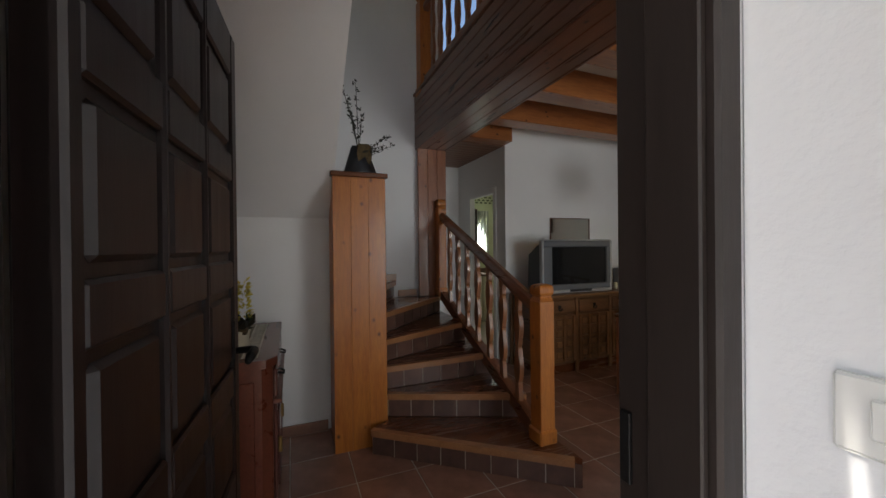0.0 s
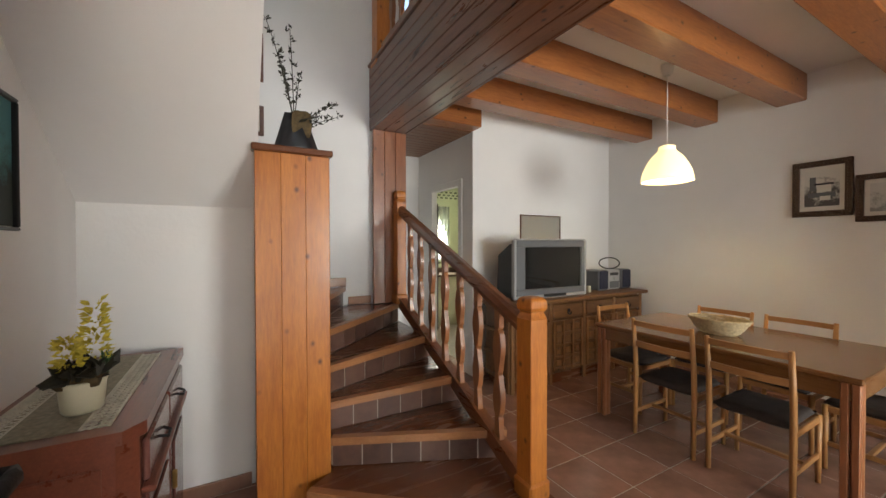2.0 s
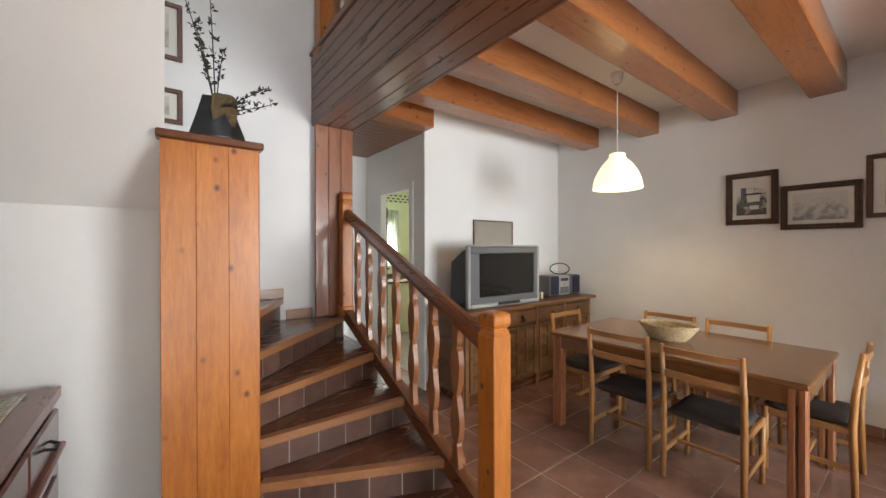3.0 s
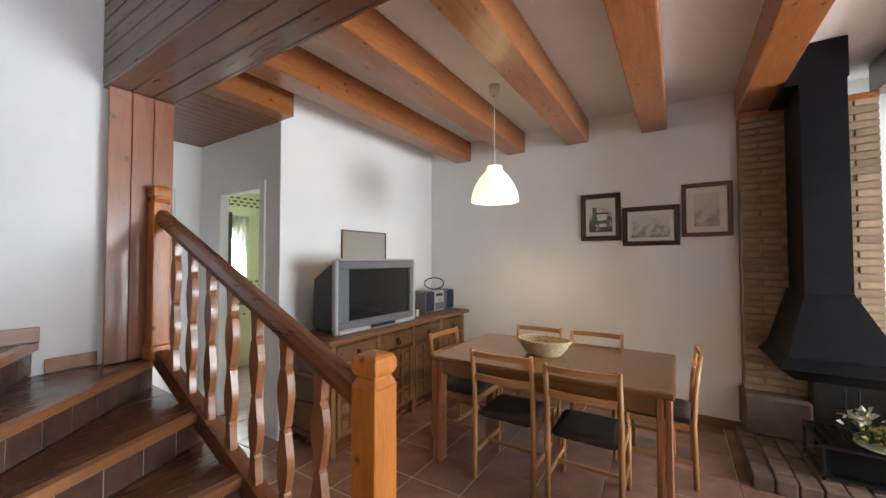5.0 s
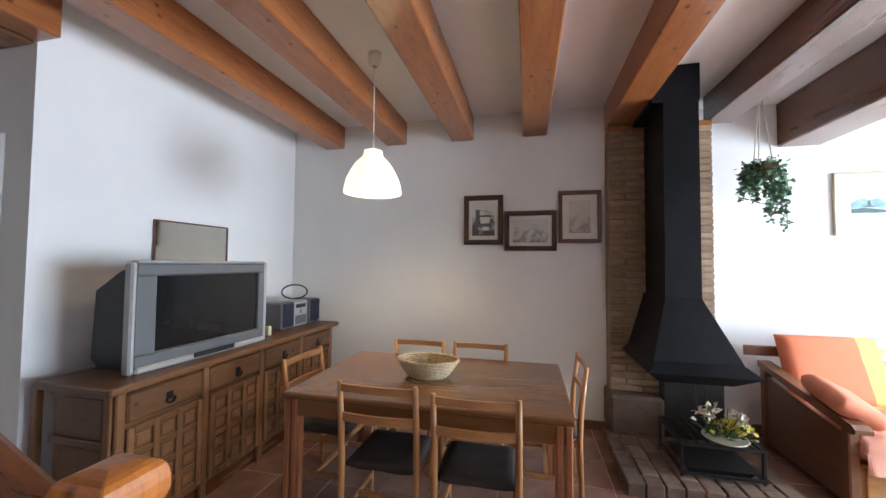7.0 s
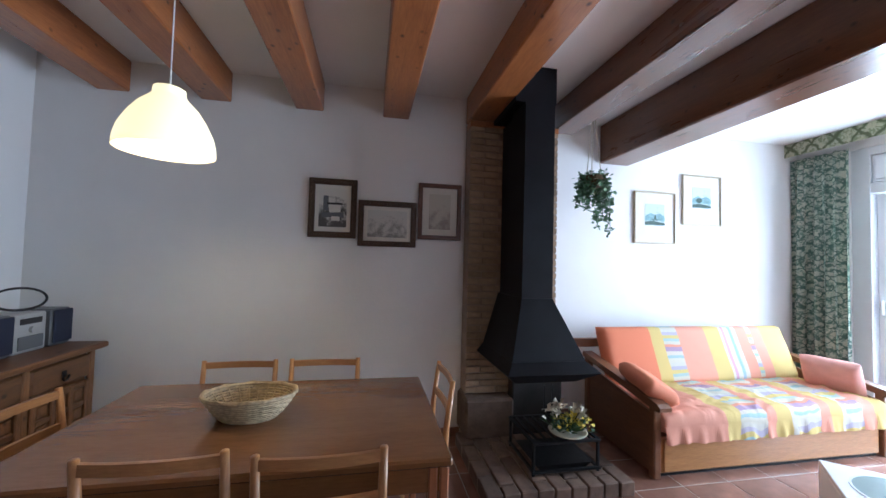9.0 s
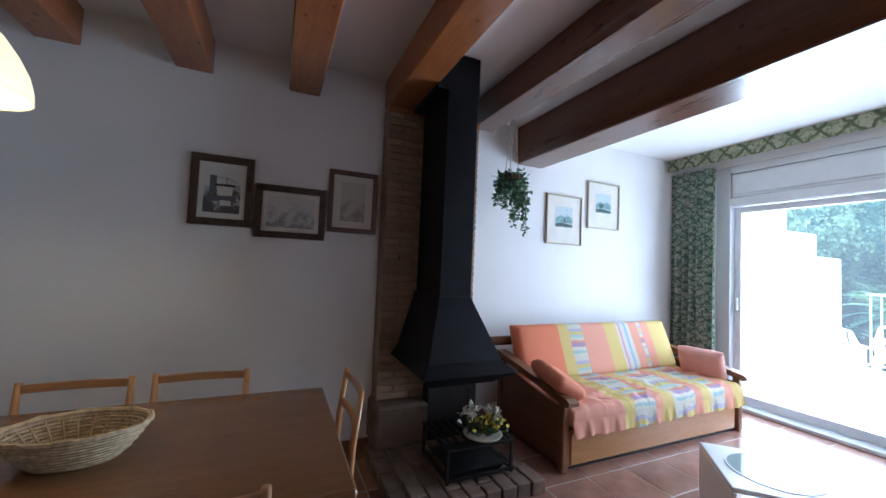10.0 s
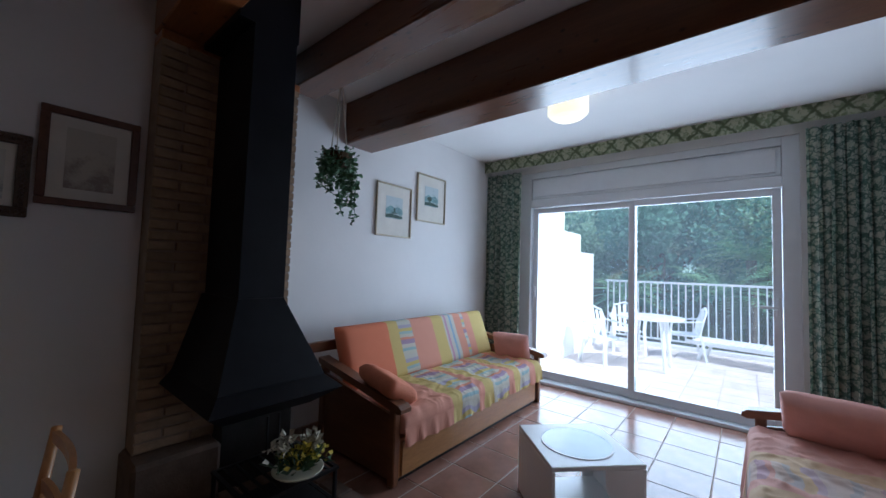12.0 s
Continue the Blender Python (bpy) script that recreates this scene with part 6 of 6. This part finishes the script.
part("top", lathe([(0.004, 0.70), (0.44, 0.70), (0.46, 0.715), (0.45, 0.735), (0.004, 0.74)], 36), "plastic", gt)
for a in (45, 135, 225, 315):
    x, y = 0.30 * math.cos(radians(a)), 0.30 * math.sin(radians(a))
    part("leg", tube([(x * 0.9, y * 0.9, 0.70), (x * 1.15, y * 1.15, 0.0)], [0.035, 0.022], 8), "plastic", gt)
gc = garden_chair(Matrix.Translation((5.30, -2.72, -0.022)) @ Matrix.Rotation(radians(150), 4, "Z"))
copy_thing(gc, Matrix.Translation((4.45, -4.25, -0.022)) @ Matrix.Rotation(radians(15), 4, "Z"))
copy_thing(gc, Matrix.Translation((5.28, -3.95, -0.022)) @ Matrix.Rotation(radians(112), 4, "Z"))
lo = thing("sun_lounger", Matrix.Translation((3.45, -4.35, -0.022)) @ Matrix.Rotation(radians(170), 4, "Z"), "white plastic sun lounger on the terrace", "lounger")
for k in range(14):
    x = -0.85 + k * 0.09
    part("slat", box(x, x + 0.07, -0.28, 0.28, 0.30, 0.32, 0.004), "plastic", lo)
for k in range(7):
    part("slat", box(0.42 + k * 0.085, 0.49 + k * 0.085, -0.28, 0.28, 0.31 + k * 0.045, 0.33 + k * 0.045, 0.004), "plastic", lo)
part("frame", merge(box(-0.9, 0.42, -0.31, -0.28, 0.26, 0.33, 0.006), box(-0.9, 0.42, 0.28, 0.31, 0.26, 0.33, 0.006)), "plastic", lo)
for x in (-0.65, 0.35):
    for y in (-0.27, 0.27):
        part("leg", tube([(x, y, 0.28), (x * 1.15, y, 0.0)], 0.025, 8), "plastic", lo)

# ---- palms and wooded slope ----
M["palm"] = plain("palm_green", (0.30, 0.50, 0.24), 0.5, vary=0.3, scale=8, bmp=0.1)
M["trunk"] = plain("tree_trunk", (0.12, 0.085, 0.06), 0.9, vary=0.3, scale=12, bmp=0.5)
M["crown_a"] = thin("woodland_leaves", (0.30, 0.50, 0.37), 0.5)
M["crown_b"] = thin("light_woodland_leaves", (0.50, 0.67, 0.45), 0.5)
rng = random.Random(21)


def frond_set(n, length, up):
    vs, fs = [], []
    for k in range(n):
        a = 2 * math.pi * k / n + rng.uniform(-0.2, 0.2)
        lift = rng.uniform(0.25, up)
        d = Vector((math.cos(a), math.sin(a), 0))
        side = Vector((-d.y, d.x, 0))
        L = length * rng.uniform(0.8, 1.15)
        for i in range(16):
            t = (i + 1) / 17
            p = d * L * t + Vector((0, 0, L * (lift * t - 0.75 * t * t)))
            w = 0.30 * L * math.sin(math.pi * min(1, t * 0.9 + 0.1))
            for s in (-1, 1):
                k0 = len(vs)
                tip = p + side * s * w + d * w * 0.5 - Vector((0, 0, 0.12 * w))
                vs += [p - d * 0.025, p + d * 0.035, tip]
                fs.append((k0, k0 + 1, k0 + 2))
    bm = bmesh.new()
    bv = [bm.verts.new(v) for v in vs]
    for f in fs:
        bm.faces.new([bv[i] for i in f])
    return bm


def palm(place, length, height):
    p = thing("palm", place, "green feathery palm growing beyond the terrace railing", "palm")
    part("trunk", tube([(0, 0, 0), (0.05, 0.02, height * 0.5), (0.02, 0, height)], [0.16, 0.13, 0.12], 10), "trunk", p)
    part("crown", moved(frond_set(40, length, 1.5), Matrix.Translation((0.02, 0, height))), "palm", p)
    return p


palm((5.9, -6.6, -3.2), 0.95, 4.0)
palm((3.9, -7.4, -3.2), 1.2, 4.15)
palm((3.45, -10.2, -3.2), 1.3, 5.1)


def tree(place, h, r, mat, label):
    t = thing("tree", place, label, "tree")
    part("trunk", merge(tube([(0, 0, 0), (0.1, 0, h * 0.35), (0, 0.1, h * 0.7)], [0.22, 0.16, 0.08], 8), *[tube([(0.05, 0, h * (0.35 + 0.1 * k)), (math.cos(k * 2.1) * r * 0.6, math.sin(k * 2.1) * r * 0.6, h * (0.6 + 0.08 * k))], [0.09, 0.03], 6) for k in range(4)]), "trunk", t)
    blobs = [(Vector((rng.gauss(0, r * 0.45), rng.gauss(0, r * 0.45), h * 0.72 + rng.gauss(0, h * 0.12))), r * rng.uniform(0.28, 0.5)) for _ in range(13)]
    pts = []
    for c, rad in blobs:
        for _ in range(650):
            v = Vector((rng.gauss(0, 1), rng.gauss(0, 1), rng.gauss(0, 1))).normalized()
            pts.append((c + v * rad * rng.uniform(0.75, 1.08), v + Vector((rng.uniform(-0.6, 0.6), rng.uniform(-0.6, 0.6), rng.uniform(-0.2, 0.7)))))
    part("crown", leaves(pts, 0.19, rng, 0.6, 0.9), mat, t)
    return t


def slope_z(x, y):
    """Height of the far slope: it climbs away from the terrace and falls off to the east."""
    d = max(0.0, -y - 14)
    east = max(0.12, min(1.1, 1.10 - 1.5 * (x - 3.5) / (3.6 - y)))
    return -3.4 + 16 * (1 - math.exp(-d / 26)) * (0.75 + 0.25 * math.sin(x * 0.05 + 1)) * east


hill = bmesh.new()
bmesh.ops.create_grid(hill, x_segments=90, y_segments=50, size=1.0)
for v in hill.verts:
    x, y = v.co.x * 90 + 5, -14 - (v.co.y + 1) * 45
    v.co = Vector((x, y, slope_z(x, y) + 0.8 * noise.noise(Vector((x * 0.1, y * 0.1, 0)))))
structure("wooded_slope", hill, "ground", "wooded slope across the valley")


protos = [tree((5 - 7 * k, -19 - 2 * k, slope_z(5 - 7 * k, -19 - 2 * k) - 0.3), 6.0, 2.7, ("crown_a", "crown_b")[k % 2], ("dense dark green tree on the slope", "lighter green tree on the slope")[k % 2]) for k in range(4)]
for row_ in range(9):
    y0 = -17 - row_ * 4.6
    for col_ in range(16):
        x = -32 + col_ * (4.4 + row_ * 0.35) - row_ * 2.0 + rng.uniform(-1.3, 1.3)
        y = y0 + rng.uniform(-1.6, 1.6)
        s = rng.uniform(0.75, 1.35)
        c = copy_thing(protos[rng.randrange(4)], Matrix.Translation((x, y, slope_z(x, y) - 0.4)) @ Matrix.Rotation(rng.uniform(0, 6.28), 4, "Z") @ Matrix.Diagonal((s, s, s, 1)))

# ---- floor tiles, nearest part first ----
floor = structure("floor", box(1.1, 6.4, -0.98, 6.16, -0.0119, -0.0025), "grout", "floor of reddish terracotta tiles with pale joints")
PITCH = 0.365
tile_me = None
stuff = bmesh.new()
cells = []
for i in range(-3, 16):
    for j in range(-18, 12):
        x0, y0 = 1.94 + i * PITCH, 4.59 + j * PITCH
        x1, y1 = x0 + PITCH, y0 + PITCH
        X0, X1, Y0, Y1 = max(x0, 1.1), min(x1, 6.399), max(y0, -0.979), min(y1, 7.46)
        if X1 - X0 < 0.02 or Y1 - Y0 < 0.02:
            continue
        if (X1 <= 2.55 and Y1 <= 2.86) or (Y0 >= 6.15 and (X1 > 3.95 + PITCH or X0 < 3.0)):
            continue
        cells.append((X0, X1, Y0, Y1, math.hypot((X0 + X1) / 2 - 3.8, ((Y0 + Y1) / 2 - 3.2))))
cells.sort(key=lambda c: c[4])
meshes = {}
for n_, (X0, X1, Y0, Y1, _) in enumerate(cells):
    w, d = round(X1 - X0 - 0.006, 3), round(Y1 - Y0 - 0.006, 3)
    if n_ >= 295:
        addbox(stuff, X0 + 0.003, X0 + 0.003 + w, Y0 + 0.003, Y0 + 0.003 + d, -0.011, 0.0, 0.002)
        continue
    if (w, d) not in meshes:
        me = bpy.data.meshes.new("tile")
        bm = box(0, w, 0, d, -0.011, 0.0, 0.0025)
        bmesh.ops.recalc_face_normals(bm, faces=bm.faces)
        bm.to_mesh(me)
        bm.free()
        me.materials.append(M["tile"])
        meshes[(w, d)] = me
    share("tile", meshes[(w, d)], floor, Matrix.Translation((X0 + 0.003, Y0 + 0.003, rng.uniform(-0.0006, 0.0006))) @ Matrix.Rotation(rng.uniform(-0.0012, 0.0012), 4, "X"))
if len(stuff.verts):
    part("tiles_far", stuff, "tile", floor, "", "stuff")
